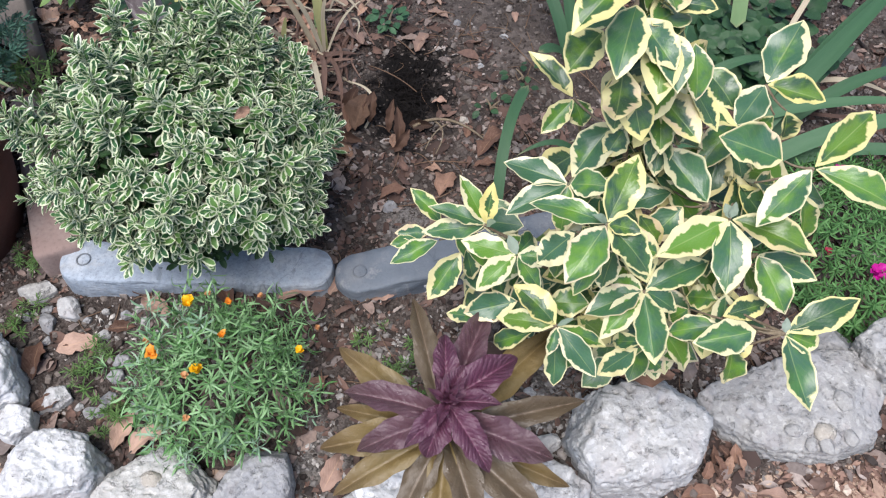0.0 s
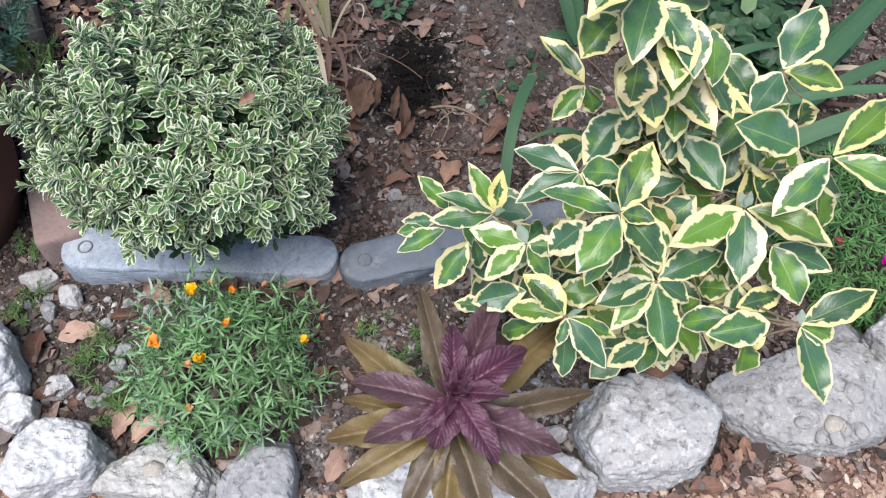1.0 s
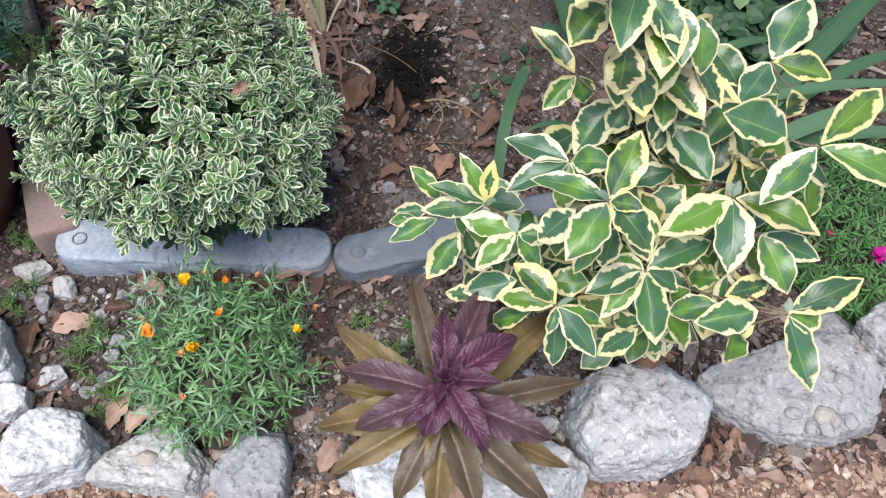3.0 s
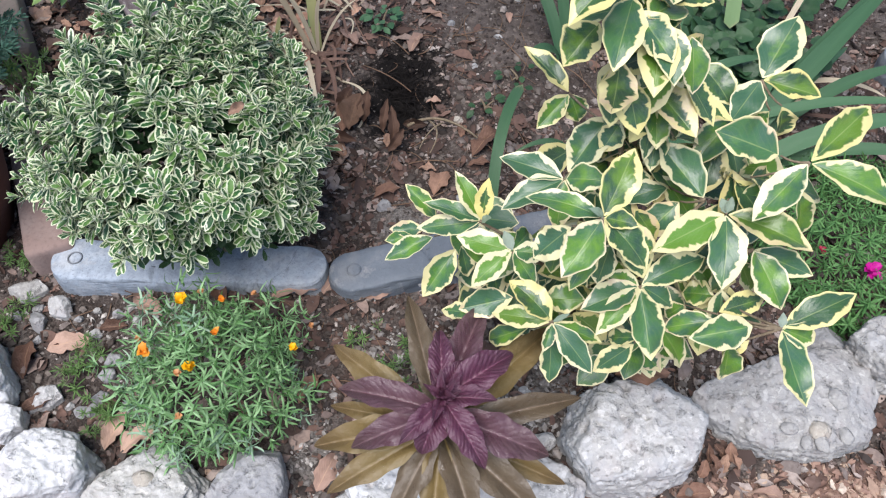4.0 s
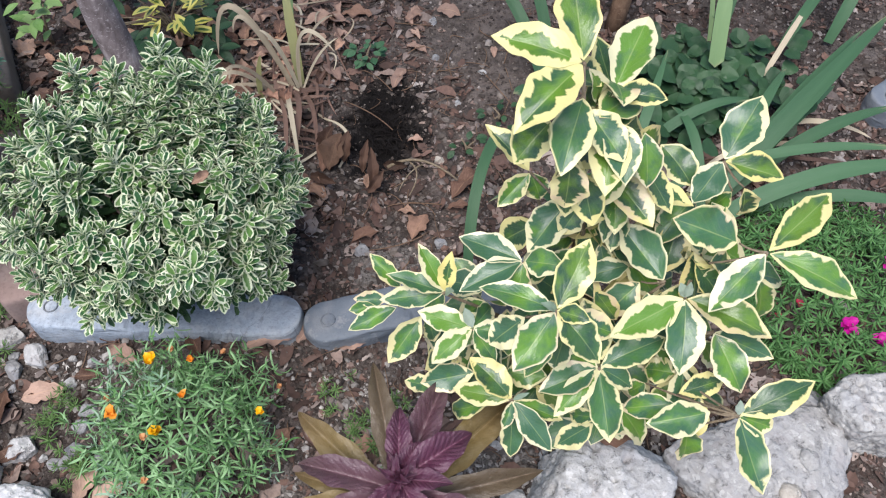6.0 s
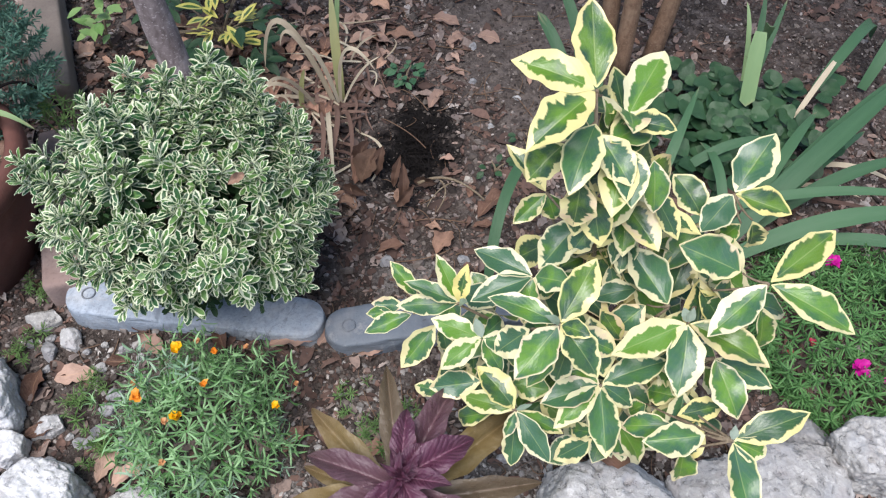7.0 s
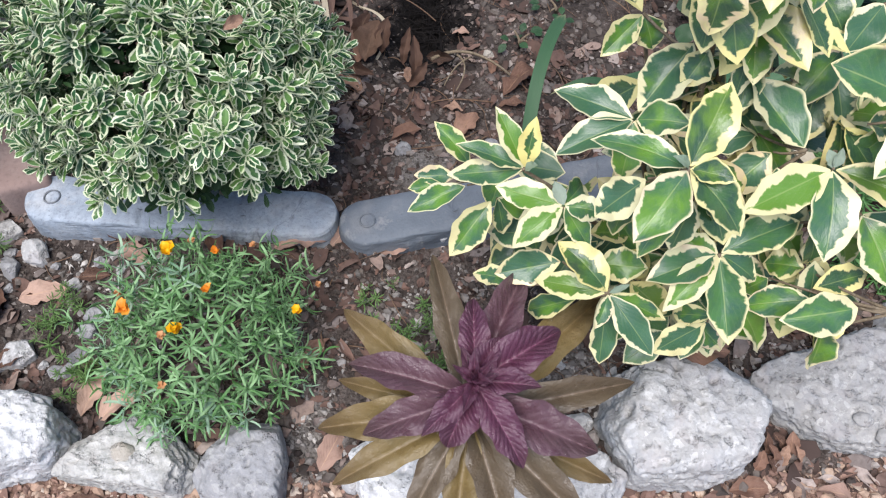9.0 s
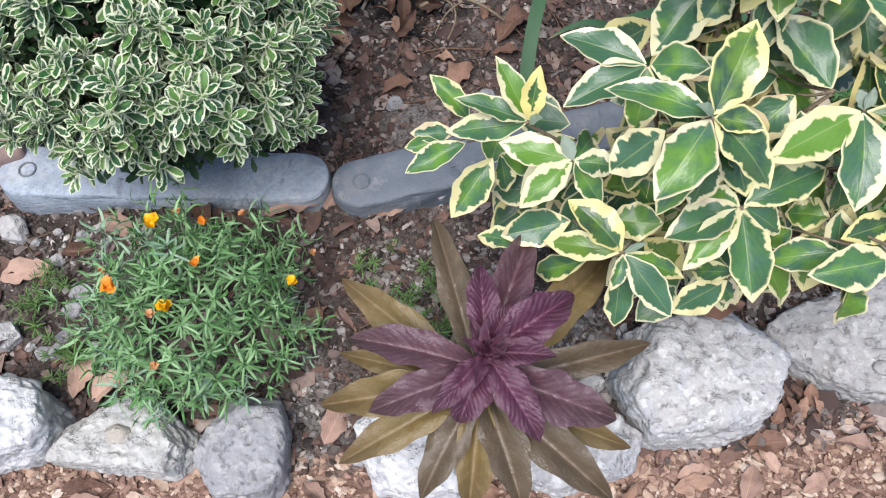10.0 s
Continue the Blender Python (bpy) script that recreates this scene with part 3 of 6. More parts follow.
# ---- loose chips, pebbles and litter ----
def scatter(name, count, area, size, flat, material, label, seed, keep=None):
    """Many small angular chips lying on the ground, in one mesh."""
    rs = np.random.RandomState(seed)
    base = np.array([(0.95, 0.1, 0), (0.3, 0.9, 0), (-0.75, 0.65, 0), (-0.85, -0.5, 0), (0.35, -0.9, 0), (0.6, 0.15, 0.8), (0.05, 0.6, 0.9), (-0.55, 0, 0.8), (0.1, -0.5, 0.85)], float)
    tri = np.array([(0, 1, 5), (1, 6, 5), (1, 2, 6), (2, 7, 6), (2, 3, 7), (3, 8, 7), (3, 4, 8), (4, 0, 8), (0, 5, 8), (5, 6, 8), (6, 7, 8)])
    x, y = rs.uniform(area[0], area[1], count), rs.uniform(area[2], area[3], count)
    far = rs.uniform(0, 1, count) < 0.15
    x, y = x + (0.08 + far * 0.6) * rs.normal(0, 1, count), y + (0.08 + far * 0.6) * rs.normal(0, 1, count)
    if keep:
        ok = keep(x, y, rs)
        x, y = x[ok], y[ok]
    n = len(x)
    s = size * np.exp(np.clip(rs.normal(0, 0.45, n), -1, 0.85))
    shape = base[None] * np.stack((s, s * rs.uniform(0.45, 0.95, n), s * rs.uniform(flat * 0.5, flat, n)), -1)[:, None, :]
    shape = shape * rs.uniform(0.75, 1.25, (n, 9, 1)) + rs.normal(0, 0.10, (n, 9, 3)) * s[:, None, None] * np.array([1, 1, 0.3])
    a, tilt, spin = rs.uniform(0, math.tau, n), rs.normal(0, 0.35, n), rs.uniform(0, math.tau, n)
    c, d = np.cos(tilt)[:, None], np.sin(tilt)[:, None]
    X, Y, Z = shape[..., 0], shape[..., 1], shape[..., 2]
    Y, Z = Y * c - Z * d, Y * d + Z * c
    X, Y = X * np.cos(a)[:, None] - Y * np.sin(a)[:, None], X * np.sin(a)[:, None] + Y * np.cos(a)[:, None]
    z = ground_height(x, y) + s * flat * rs.uniform(-0.3, 0.5, n)
    v = np.stack((X + x[:, None], Y + y[:, None], Z + z[:, None]), -1).reshape(-1, 3)
    f = (np.arange(n)[:, None, None] * 9 + tri[None]).reshape(-1, 3)
    me = bpy.data.meshes.new(name)
    me.from_pydata(v.tolist(), [], f.tolist())
    me.materials.append(material)
    tagged(new(name, me), label, name.replace("_", " "), kind="stuff")


def path_edge(x):
    return 0.45 + 0.10 * np.clip((x - 0.15) / 0.5, 0, 1.4)


def on_path(x, y, rs):
    return y < path_edge(x) + rs.normal(0, 0.02, len(x))


def gritty(x, y, rs):
    right = np.exp(-(((x - 0.38) / 0.20) ** 2 + ((y - 0.68) / 0.07) ** 2))
    left = 0.4 * np.exp(-(((x + 0.52) / 0.16) ** 2 + ((y - 0.74) / 0.06) ** 2))
    front = np.maximum(np.exp(-(((x - 0.02) / 0.14) ** 2 + ((y - 0.72) / 0.08) ** 2)) * 0.6, np.exp(-(((x - 0.23) / 0.13) ** 2 + ((y - 0.62) / 0.09) ** 2)))
    gap = np.exp(-(((x + 0.135) / 0.035) ** 2 + ((y - 0.52) / 0.07) ** 2))
    return rs.uniform(0, 1, len(x)) < np.maximum(np.maximum(right, left), np.maximum(front, gap))


def in_bed(x, y, rs):
    clear = (((x + 0.060) / 0.098) ** 2 + ((y - 1.395) / 0.150) ** 2 > rs.uniform(0.6, 1.2, len(x))) | (rs.uniform(0, 1, len(x)) < 0.008)
    bare = np.exp(-(((x - 0.12) / 0.26) ** 2 + ((y - 1.75) / 0.36) ** 2)) + 1.1 * np.exp(-(((x - 0.75) / 0.42) ** 2 + ((y - 1.95) / 0.30) ** 2)) + 0.8 * np.exp(-(((x - 0.0) / 0.09) ** 2 + ((y - 0.98) / 0.07) ** 2))
    patchy = lumps(x, y, 11, 21, 3) * 1.3 + rs.normal(0, 0.4, len(x)) > -0.55 + bare * 1.0
    # dark crumbly earth among the stones of the bed corner
    corner = (((x + 0.60) / 0.19) ** 2 + ((y - 0.69) / 0.12) ** 2 < 1) & (rs.uniform(0, 1, len(x)) < 0.7)
    return (y > path_edge(x) - 0.03) & clear & patchy & ~corner & ~(gritty(x, y, rs) & (rs.uniform(0, 1, len(x)) < 0.75))


def leaf_scraps(name, count, area, size, material, label, seed, keep):
    """Crumpled scraps of dry leaf, in one mesh."""
    rs = np.random.RandomState(seed)
    x, y = rs.uniform(area[0], area[1], count), rs.uniform(area[2], area[3], count)
    far = rs.uniform(0, 1, count) < 0.15
    x, y = x + far * rs.normal(0, 0.6, count), y + far * rs.normal(0, 0.6, count)
    ok = keep(x, y, rs)
    x, y = x[ok], y[ok]
    n = len(x)
    u, w = np.meshgrid(np.linspace(-1, 1, 5), np.linspace(-1, 1, 3))
    u, w = u.ravel(), w.ravel()
    s = size * np.exp(np.clip(rs.normal(0, 0.5, n), -1, 0.9))[:, None]
    X = u[None] * s * (1 + rs.normal(0, 0.12, (n, 15)))
    Y = w[None] * s * rs.uniform(0.3, 0.65, n)[:, None] * np.sqrt(np.clip(1.12 - u[None] ** 2, 0, 1)) * (1 + rs.normal(0, 0.15, (n, 15)))
    Z = s * (rs.uniform(-0.4, 0.5, n)[:, None] * (u[None] ** 2 - 0.5) + rs.uniform(-0.1, 0.45, n)[:, None] * w[None] ** 2 + rs.normal(0, 0.08, (n, 15)))
    a, tilt = rs.uniform(0, math.tau, n)[:, None], rs.normal(0, 0.4, n)[:, None]
    Y, Z = Y * np.cos(tilt) - Z * np.sin(tilt), Y * np.sin(tilt) + Z * np.cos(tilt)
    X, Y = X * np.cos(a) - Y * np.sin(a), X * np.sin(a) + Y * np.cos(a)
    Z = Z - Z.min(1, keepdims=True) * 0.7 + ground_height(x, y)[:, None] + 0.001
    v = np.stack((X + x[:, None], Y + y[:, None], Z), -1).reshape(-1, 3)
    q = np.array([(r * 5 + c, r * 5 + c + 1, r * 5 + c + 6, r * 5 + c + 5) for r in range(2) for c in range(4)])
    f = (np.arange(n)[:, None, None] * 15 + q[None]).reshape(-1, 4)
    me = bpy.data.meshes.new(name)
    me.from_pydata(v.tolist(), [], f.tolist())
    me.materials.append(material)
    me.polygons.foreach_set("use_smooth", [True] * len(me.polygons))
    tagged(new(name, me), label, name.replace("_", " "), kind="stuff")


def crumbly(x, y, rs):
    bare = np.exp(-(((x - 0.13) / 0.30) ** 2 + ((y - 1.78) / 0.40) ** 2))
    burnt = ((x + 0.060) / 0.092) ** 2 + ((y - 1.395) / 0.145) ** 2 < rs.uniform(0.1, 1.2, len(x))
    return (y > path_edge(x) - 0.02) & (rs.uniform(0, 1, len(x)) > bare * 0.35) & ~burnt


scatter("path_chips", 24000, (-1.2, 1.3, 0.0, 0.68), 0.0054, 0.6, GRAVEL, "reddish-brown bark and stone chips covering the path", 1, on_path)
scatter("path_dust", 16000, (-1.2, 1.3, 0.0, 0.68), 0.0038, 0.6, GRAVEL, "fine reddish-brown crumbs between the path chips", 2, on_path)
scatter("soil_litter", 26000, (-1.2, 1.3, 0.42, 2.3), 0.0044, 0.6, LITTER, "brown chips and grit on the soil", 3, in_bed)
scatter("soil_crumbs", 60000, (-1.3, 1.5, 0.42, 2.5), 0.0030, 0.8, EARTH, "small crumbs of earth on the soil", 4, crumbly)
scatter("soil_clods", 9000, (-1.2, 1.3, 0.46, 2.3), 0.0062, 0.85, EARTH, "lumps of grey-brown earth on the soil", 14, crumbly)


scatter("pale_grit", 21000, (-0.8, 0.8, 0.44, 0.90), 0.0040, 0.7, GRIT, "pale grey grit and small stones on the soil", 9, gritty)
leaf_scraps("leaf_litter", 15500, (-1.2, 1.3, 0.45, 2.3), 0.0090, LITTER, "reddish-brown scraps of dry leaf on the soil", 5, in_bed)
leaf_scraps("path_leaf_litter", 3200, (-1.2, 1.3, 0.0, 0.68), 0.0068, GRAVEL, "pinkish-tan scraps of dry leaf on the path", 6, on_path)


# ---- stones ----
def outline_reach(corners, a):
    """Distance from the middle to the outline of a plan polygon at angle a."""
    c, s = math.cos(a), math.sin(a)
    best = 9.0
    for (x0, y0), (x1, y1) in zip(corners, corners[1:] + corners[:1]):
        ex, ey = x1 - x0, y1 - y0
        den = c * ey - s * ex
        if abs(den) > 1e-9:
            t = (x0 * ey - y0 * ex) / den
            u = (x0 * s - y0 * c) / den
            if t > 0 and -1e-6 <= u <= 1 + 1e-6:
                best = min(best, t)
    return best if best < 9 else 0.03


def boulder(name, at, corners, high, material, label, seed, grain=1.0, facet=0.5, group="", detail=6, bite=0.25, chop=(1.08, 1.45)):
    """A broken stone with a rough plan outline (mm), a nearly flat top, pebbly relief (grain) and chipped facets (facet)."""
    rng = random.Random(seed)
    corners = [(x / 950, y / 950) for x, y in corners]
    reach = [outline_reach(corners, math.tau * k / 180) for k in range(180)]
    bm = bmesh.new()
    bmesh.ops.create_icosphere(bm, subdivisions=detail, radius=1)
    off = Vector((rng.uniform(0, 50), rng.uniform(0, 50), rng.uniform(0, 50)))
    mean = sum(reach) / 180
    cuts = []
    for _ in range(14):
        n = Vector((rng.gauss(0, 1), rng.gauss(0, 1), rng.uniform(-0.3, 1.3))).normalized()
        cuts.append((n, rng.uniform(*chop)))
    slope = (rng.uniform(-0.16, 0.16), rng.uniform(-0.2, 0.1))
    for v in bm.verts:
        d = v.co.normalized()
        a = math.atan2(d.y, d.x) / math.tau * 180
        k = int(math.floor(a))
        r = reach[k % 180] * (1 - a + k) + reach[(k + 1) % 180] * (a - k)
        h = math.hypot(d.x, d.y)
        rho = (h ** 9 + abs(d.z) ** 9) ** (-1 / 9)
        wide, z = r * rho * h, high * 0.5 * rho * d.z
        p = Vector((wide * d.x / max(h, 1e-6), wide * d.y / max(h, 1e-6), z))
        for n, o in cuts:
            k = (p.x * n.x + p.y * n.y) / mean + p.z * n.z / (high * 0.5)
            if k > o:
                p -= Vector((n.x * mean, n.y * mean, n.z * high * 0.5)) * (k - o)
        if d.z > 0:
            p.z += (slope[0] * p.x + slope[1] * p.y) * d.z
        q = p + off
        push = min(0.0042, mean * 0.07) * noise.fractal(q * 16, 0.9, 2.1, 3) * (0.6 + facet)
        push += facet * min(0.0024, mean * 0.04) * (0.5 - noise.voronoi(q * 22)[0][0] * 1.4)
        far, cell = noise.voronoi(q * 34)
        push += facet * min(0.0036, mean * 0.06) * noise.cell(cell[0] * 7.3) * min(1.0, (far[1] - far[0]) * 5)
        far, cell = noise.voronoi(q * 52)
        push += grain * 0.0020 * (noise.cell(cell[0] * 5.1) * 0.6 + 0.4) * min(1.0, (far[1] - far[0]) * 3.5)
        push += grain * 0.0026 * (0.55 - noise.voronoi(q * 78)[0][0] * 1.3)
        push += grain * 0.0022 * noise.fractal(q * 150, 0.8, 2.2, 2)
        hole = noise.noise(q * 55 + Vector((7, 7, 7)))
        if hole > 0.36:
            push -= bite * 0.08 * (hole - 0.36)
        out = Vector((p.x, p.y, p.z * 1.6))
        v.co = p + out.normalized() * push
    ob = new(name, mesh_of(bm, material, name))
    ob.location = (at[0], at[1], ground_at(at[0], at[1]) + high * 0.5 - 0.25 * high)
    WORLD[ob] = Matrix.Translation(ob.location)
    return tagged(ob, label, "stone", group)


def pebble_in(stone, x, y, size, seed):
    """A rounded pebble bedded in the top of a stone."""
    rng = random.Random(seed)
    base = WORLD[stone].translation
    near = [v.co.z for v in stone.data.vertices if (v.co.x + base.x - x) ** 2 + (v.co.y + base.y - y) ** 2 < 0.0001]
    z = max(near, default=0.02) + base.z
    bm = bmesh.new()
    bmesh.ops.create_icosphere(bm, subdivisions=3, radius=1)
    for v in bm.verts:
        v.co = Vector((v.co.x, v.co.y * 0.8, v.co.z * 0.55)) * (1 + 0.22 * noise.noise(v.co * 1.4 + Vector((seed, 0, 0)))) * size
    part("embedded_pebble", bm, BEIGE_STONE if seed in (2, 32) else DULL, stone, "", pose(x, y, z - size * 0.12, 0, 0, rng.uniform(0, 180)))



ROW = "stones along the bed edge"
boulder("border_stone", (-0.540, 0.464), [(-110, 10), (-22, 52), (34, 48), (86, 16), (56, -36), (-40, -73)], 0.13, CHALK, "chalky white angular limestone at the path edge", 11, 0.7, 1.0, ROW, chop=(1.0, 1.3))
pitted = boulder("border_stone", (-0.372, 0.442), [(-102, -23), (-84, 20), (0, 74), (90, 22), (93, -18), (62, -34), (-60, -26)], 0.085, PEBBLY, "pale grey pitted limestone with embedded pebbles", 12, 1.1, 0.4, ROW)
boulder("border_stone", (-0.206, 0.446), [(-29, 62), (22, 74), (43, 31), (48, -30), (31, -56), (-42, -60), (-70, -12)], 0.10, GREY, "smooth grey stone wedged beside the pitted limestone", 13, 0.45, 0.5, ROW)
boulder("border_stone", (0.012, 0.468), [(-80, 15), (-42, 50), (38, 52), (74, 8), (56, -66), (-46, -62)], 0.105, CHALK, "bright white stone beneath the purple plant", 14, 0.6, 1.0, ROW)
boulder("border_stone", (0.216, 0.474), [(-82, 30), (15, 58), (88, 20), (78, -30), (-16, -56), (-78, -40)], 0.09, LIME, "low pale limestone beneath the purple plant", 15, 0.9, 0.7, ROW)
boulder("border_stone", (0.397, 0.568), [(-103, 65), (48, 94), (88, 75), (100, 28), (69, -51), (25, -72), (-77, -80), (-122, 3)], 0.14, LIME, "large rough conglomerate limestone block", 16, 1.0, 0.9, ROW, bite=0.5)
lumpy = boulder("border_stone", (0.656, 0.636), [(-158, 9), (-118, 46), (34, 106), (105, 108), (146, 34), (118, -40), (43, -64), (-46, -68), (-86, -54)], 0.10, DULL, "broad lumpy limestone block on the chips", 17, 1.1, 1.0, ROW)
boulder("border_stone", (0.850, 0.752), [(-84, 9), (-31, 50), (70, 60), (84, -7), (30, -58), (-50, -54)], 0.13, DULL, "rough grey limestone next to the pink flowers", 18, 1.0, 1.1, ROW)
boulder("border_stone", (-0.705, 0.612), [(-76, 31), (-35, 92), (25, 50), (61, -11), (62, -56), (-3, -90)], 0.12, CHALK, "pale cracked limestone in the bed corner", 19, 0.8, 1.0, ROW, chop=(1.0, 1.3))
boulder("border_stone", (-0.632, 0.535), [(-34, -16), (-20, 28), (20, 24), (30, -6), (2, -28)], 0.06, CHALK, "small pale broken limestone", 20, 0.6, 1.0, ROW, 5)
boulder("border_stone", (-0.79, 0.50), [(-90, 0), (-40, 80), (60, 60), (80, -20), (0, -80)], 0.13, CHALK, "pale limestone at the path edge", 21, 0.7, 1.0, ROW, 5)
boulder("border_stone", (1.06, 0.86), [(-100, 0), (-40, 90), (80, 70), (90, -50), (-30, -80)], 0.13, LIME, "rough grey limestone at the bed edge", 22, 1.0, 1.0, ROW, 5)
pebble_in(pitted, -0.376, 0.452, 0.017, 2)
for k, (x, y, s) in enumerate(((0.634, 0.593, 0.014), (0.682, 0.593, 0.020), (0.682, 0.572, 0.015), (0.725, 0.589, 0.015), (0.723, 0.649, 0.020), (0.659, 0.572, 0.012))):
    pebble_in(lumpy, x, y, s, 31 + k)
LOOSE = "small loose stones"
for k, (x, y, s, mat, what) in enumerate((
        (-0.592, 0.593, 0.074, LIME, "small pale angular stone on the soil"), (-0.695, 0.795, 0.074, DULL, "small grey angular stone on the soil"),
        (-0.626, 0.768, 0.070, LIME, "small pale angular stone below the edging"), (0.250, 0.572, 0.048, LIME, "small smooth pale pebble"),
        (0.757, 0.785, 0.105, GREY, "dark grey stone between limestone blocks"), (-0.500, 0.600, 0.040, GREY, "small grey stone on the soil"),
        (-0.455, 0.585, 0.035, GREY, "small grey stone on the soil"), (-0.066, 0.457, 0.042, LIME, "small grey pebble on the chips"),
        (0.012, 0.868, 0.052, LIME, "small tan stone below the edging"), (-0.500, 0.668, 0.045, GREY, "small grey stone on the soil"),
        (0.09, 1.075, 0.04, GREY, "small grey stone on the soil"), (-0.066, 1.050, 0.045, GREY, "small grey stone on the soil"),
        (-0.655, 0.735, 0.05, GREY, "small grey stone on the soil"), (0.155, 1.58, 0.026, LIME, "small white pebble on the soil"),
        (0.30, 0.655, 0.03, LIME, "small white pebble on the soil"), (0.215, 0.66, 0.026, LIME, "small white pebble on the soil"),
        (0.04, 1.62, 0.030, GREY, "small grey stone on the soil"), (0.073, 1.296, 0.034, BEIGE_STONE, "small tan pebble on the soil"), (0.02, 1.75, 0.035, GREY, "small grey stone on the soil"),
        (0.20, 1.72, 0.025, LIME, "small white pebble on the soil"), (0.10, 1.47, 0.024, LIME, "small white pebble on the soil"), (-0.55, 0.72, 0.03, LIME, "small pale stone on the soil"),
        (-0.530, 0.571, 0.032, GREY, "small grey angular stone on the soil"), (-0.509, 0.577, 0.034, GREY, "small grey angular stone on the soil"), (-0.564, 0.526, 0.044, GREY, "flat grey stone wedged by the limestone"), (-0.505, 0.642, 0.040, GREY, "small grey angular stone on the soil"), (-0.549, 0.581, 0.022, LIME, "small pale pebble on the soil"),
        (-0.665, 0.760, 0.034, GREY, "small grey angular stone on the soil"), (-0.700, 0.745, 0.028, GREY, "small grey angular stone on the soil"), (-0.585, 0.745, 0.026, GREY, "small grey angular stone on the soil"),
        (-0.560, 0.765, 0.022, DULL, "small pale pebble on the soil"), (-0.520, 0.760, 0.030, GREY, "small grey angular stone on the soil"), (-0.480, 0.748, 0.022, DULL, "small pale pebble on the soil"),
        (-0.735, 0.700, 0.036, GREY, "small grey angular stone on the soil"), (-0.645, 0.700, 0.026, GREY, "small grey angular stone on the soil"))):
    rr = random.Random(400 + k)
    plan = [(math.cos(a) * s * 540 * rr.uniform(0.6, 1.15), math.sin(a) * s * 430 * rr.uniform(0.6, 1.15)) for a in (q * math.tau / 6 for q in range(6))]
    boulder("loose_stone", (x, y), plan, s * 0.55, mat, what, 40 + k, 0.4, 0.6, LOOSE, 4, 0, (0.55, 0.95))


# ---- edging blocks ----
def edging_block(at, turn, length, seed, material=EDGING, lean=0.0):
    """Rounded slate-look edging block, layered sides, a raised ring at one end and two scored joints."""
    rng = random.Random(seed)
    ob = thing("edging_block", at, "blue-grey slate-look edging block, rounded ends, set in soil", "edging", "edging blocks")
    wid, top, deep = 0.088, 0.046, -0.05
    out, n = [], 16
    for i in range(n + 1):
        a = math.pi / 2 + math.pi * i / n
        out.append((-length / 2 + wid / 2 + math.cos(a) * wid / 2, math.sin(a) * wid / 2))
    for i in range(1, 120):
        out.append((-length / 2 + wid / 2 + (length - wid) * i / 120, -wid / 2))
    for i in range(n + 1):
        a = -math.pi / 2 + math.pi * i / n
        out.append((length / 2 - wid / 2 + math.cos(a) * wid / 2, math.sin(a) * wid / 2))
    for i in range(119, 0, -1):
        out.append((-length / 2 + wid / 2 + (length - wid) * i / 120, wid / 2))
    bm = bmesh.new()
    rings = []
    levels = ((deep, 1.04), (0.0, 1.03), (0.010, 1.05), (0.018, 1.0), (0.026, 1.03), (0.034, 0.985), (top - 0.006, 0.99), (top - 0.0015, 0.955), (top, 0.90), (top + 0.001, 0.6), (top, 0.25))
    for z, k in levels:
        ring = []
        for x, y in out:
            j = noise.fractal(Vector((x * 22 + seed, y * 22, z * 90)), 0.9, 2, 3) * 0.004
            sx = math.copysign(max(0, abs(x) - length / 2 + wid / 2), x)
            core = x - sx
            if k < 0.9:
                px, py = core + sx * k, y * k
            else:
                px, py = core + sx * (k + j * 8), y * (k + j * 16)
            dz = noise.fractal(Vector((px * 14 + seed, py * 14, 3)), 0.9, 2, 3) * 0.0022 if z > 0.03 else 0
            groove = sum(math.exp(-((core - g + py * 0.25 + 0.006 * noise.noise(Vector((py * 60, g * 9, seed)))) / 0.0042) ** 2) for g in (-length * 0.13, length * 0.2)) * 0.0055 if z > 0.030 else 0
            ring.append(bm.verts.new((px, py, z + dz - groove)))
        rings.append(ring)
    c = len(out)
    for r, s in zip(rings, rings[1:]):
        for i in range(c):
            bm.faces.new((r[i], r[(i + 1) % c], s[(i + 1) % c], s[i]))
    bm.faces.new(rings[-1])
    m = pose(*at, lean, 0, turn)
    part("block", bm, material, ob, "", m)
    bm = bmesh.new()
    ring = [(-length / 2 + wid * 0.52 + math.cos(a) * 0.0125, math.sin(a) * 0.0125, top + 0.001) for a in (k * math.tau / 20 for k in range(21))]
    tube(bm, ring, [0.0016] * 21, 6)
    part("peg_ring", bm, DARK_EDGING, ob, "cast ring of the connecting peg", m)


edging_block((-0.400, 0.850, 0.0), 2.0, 0.505, 5)
edging_block((0.097, 0.921, 0.0), 19.0, 0.505, 6, SHADED_EDGING)
edging_block((1.20, 1.62, 0.0), 38.0, 0.42, 7, SHADED_EDGING)


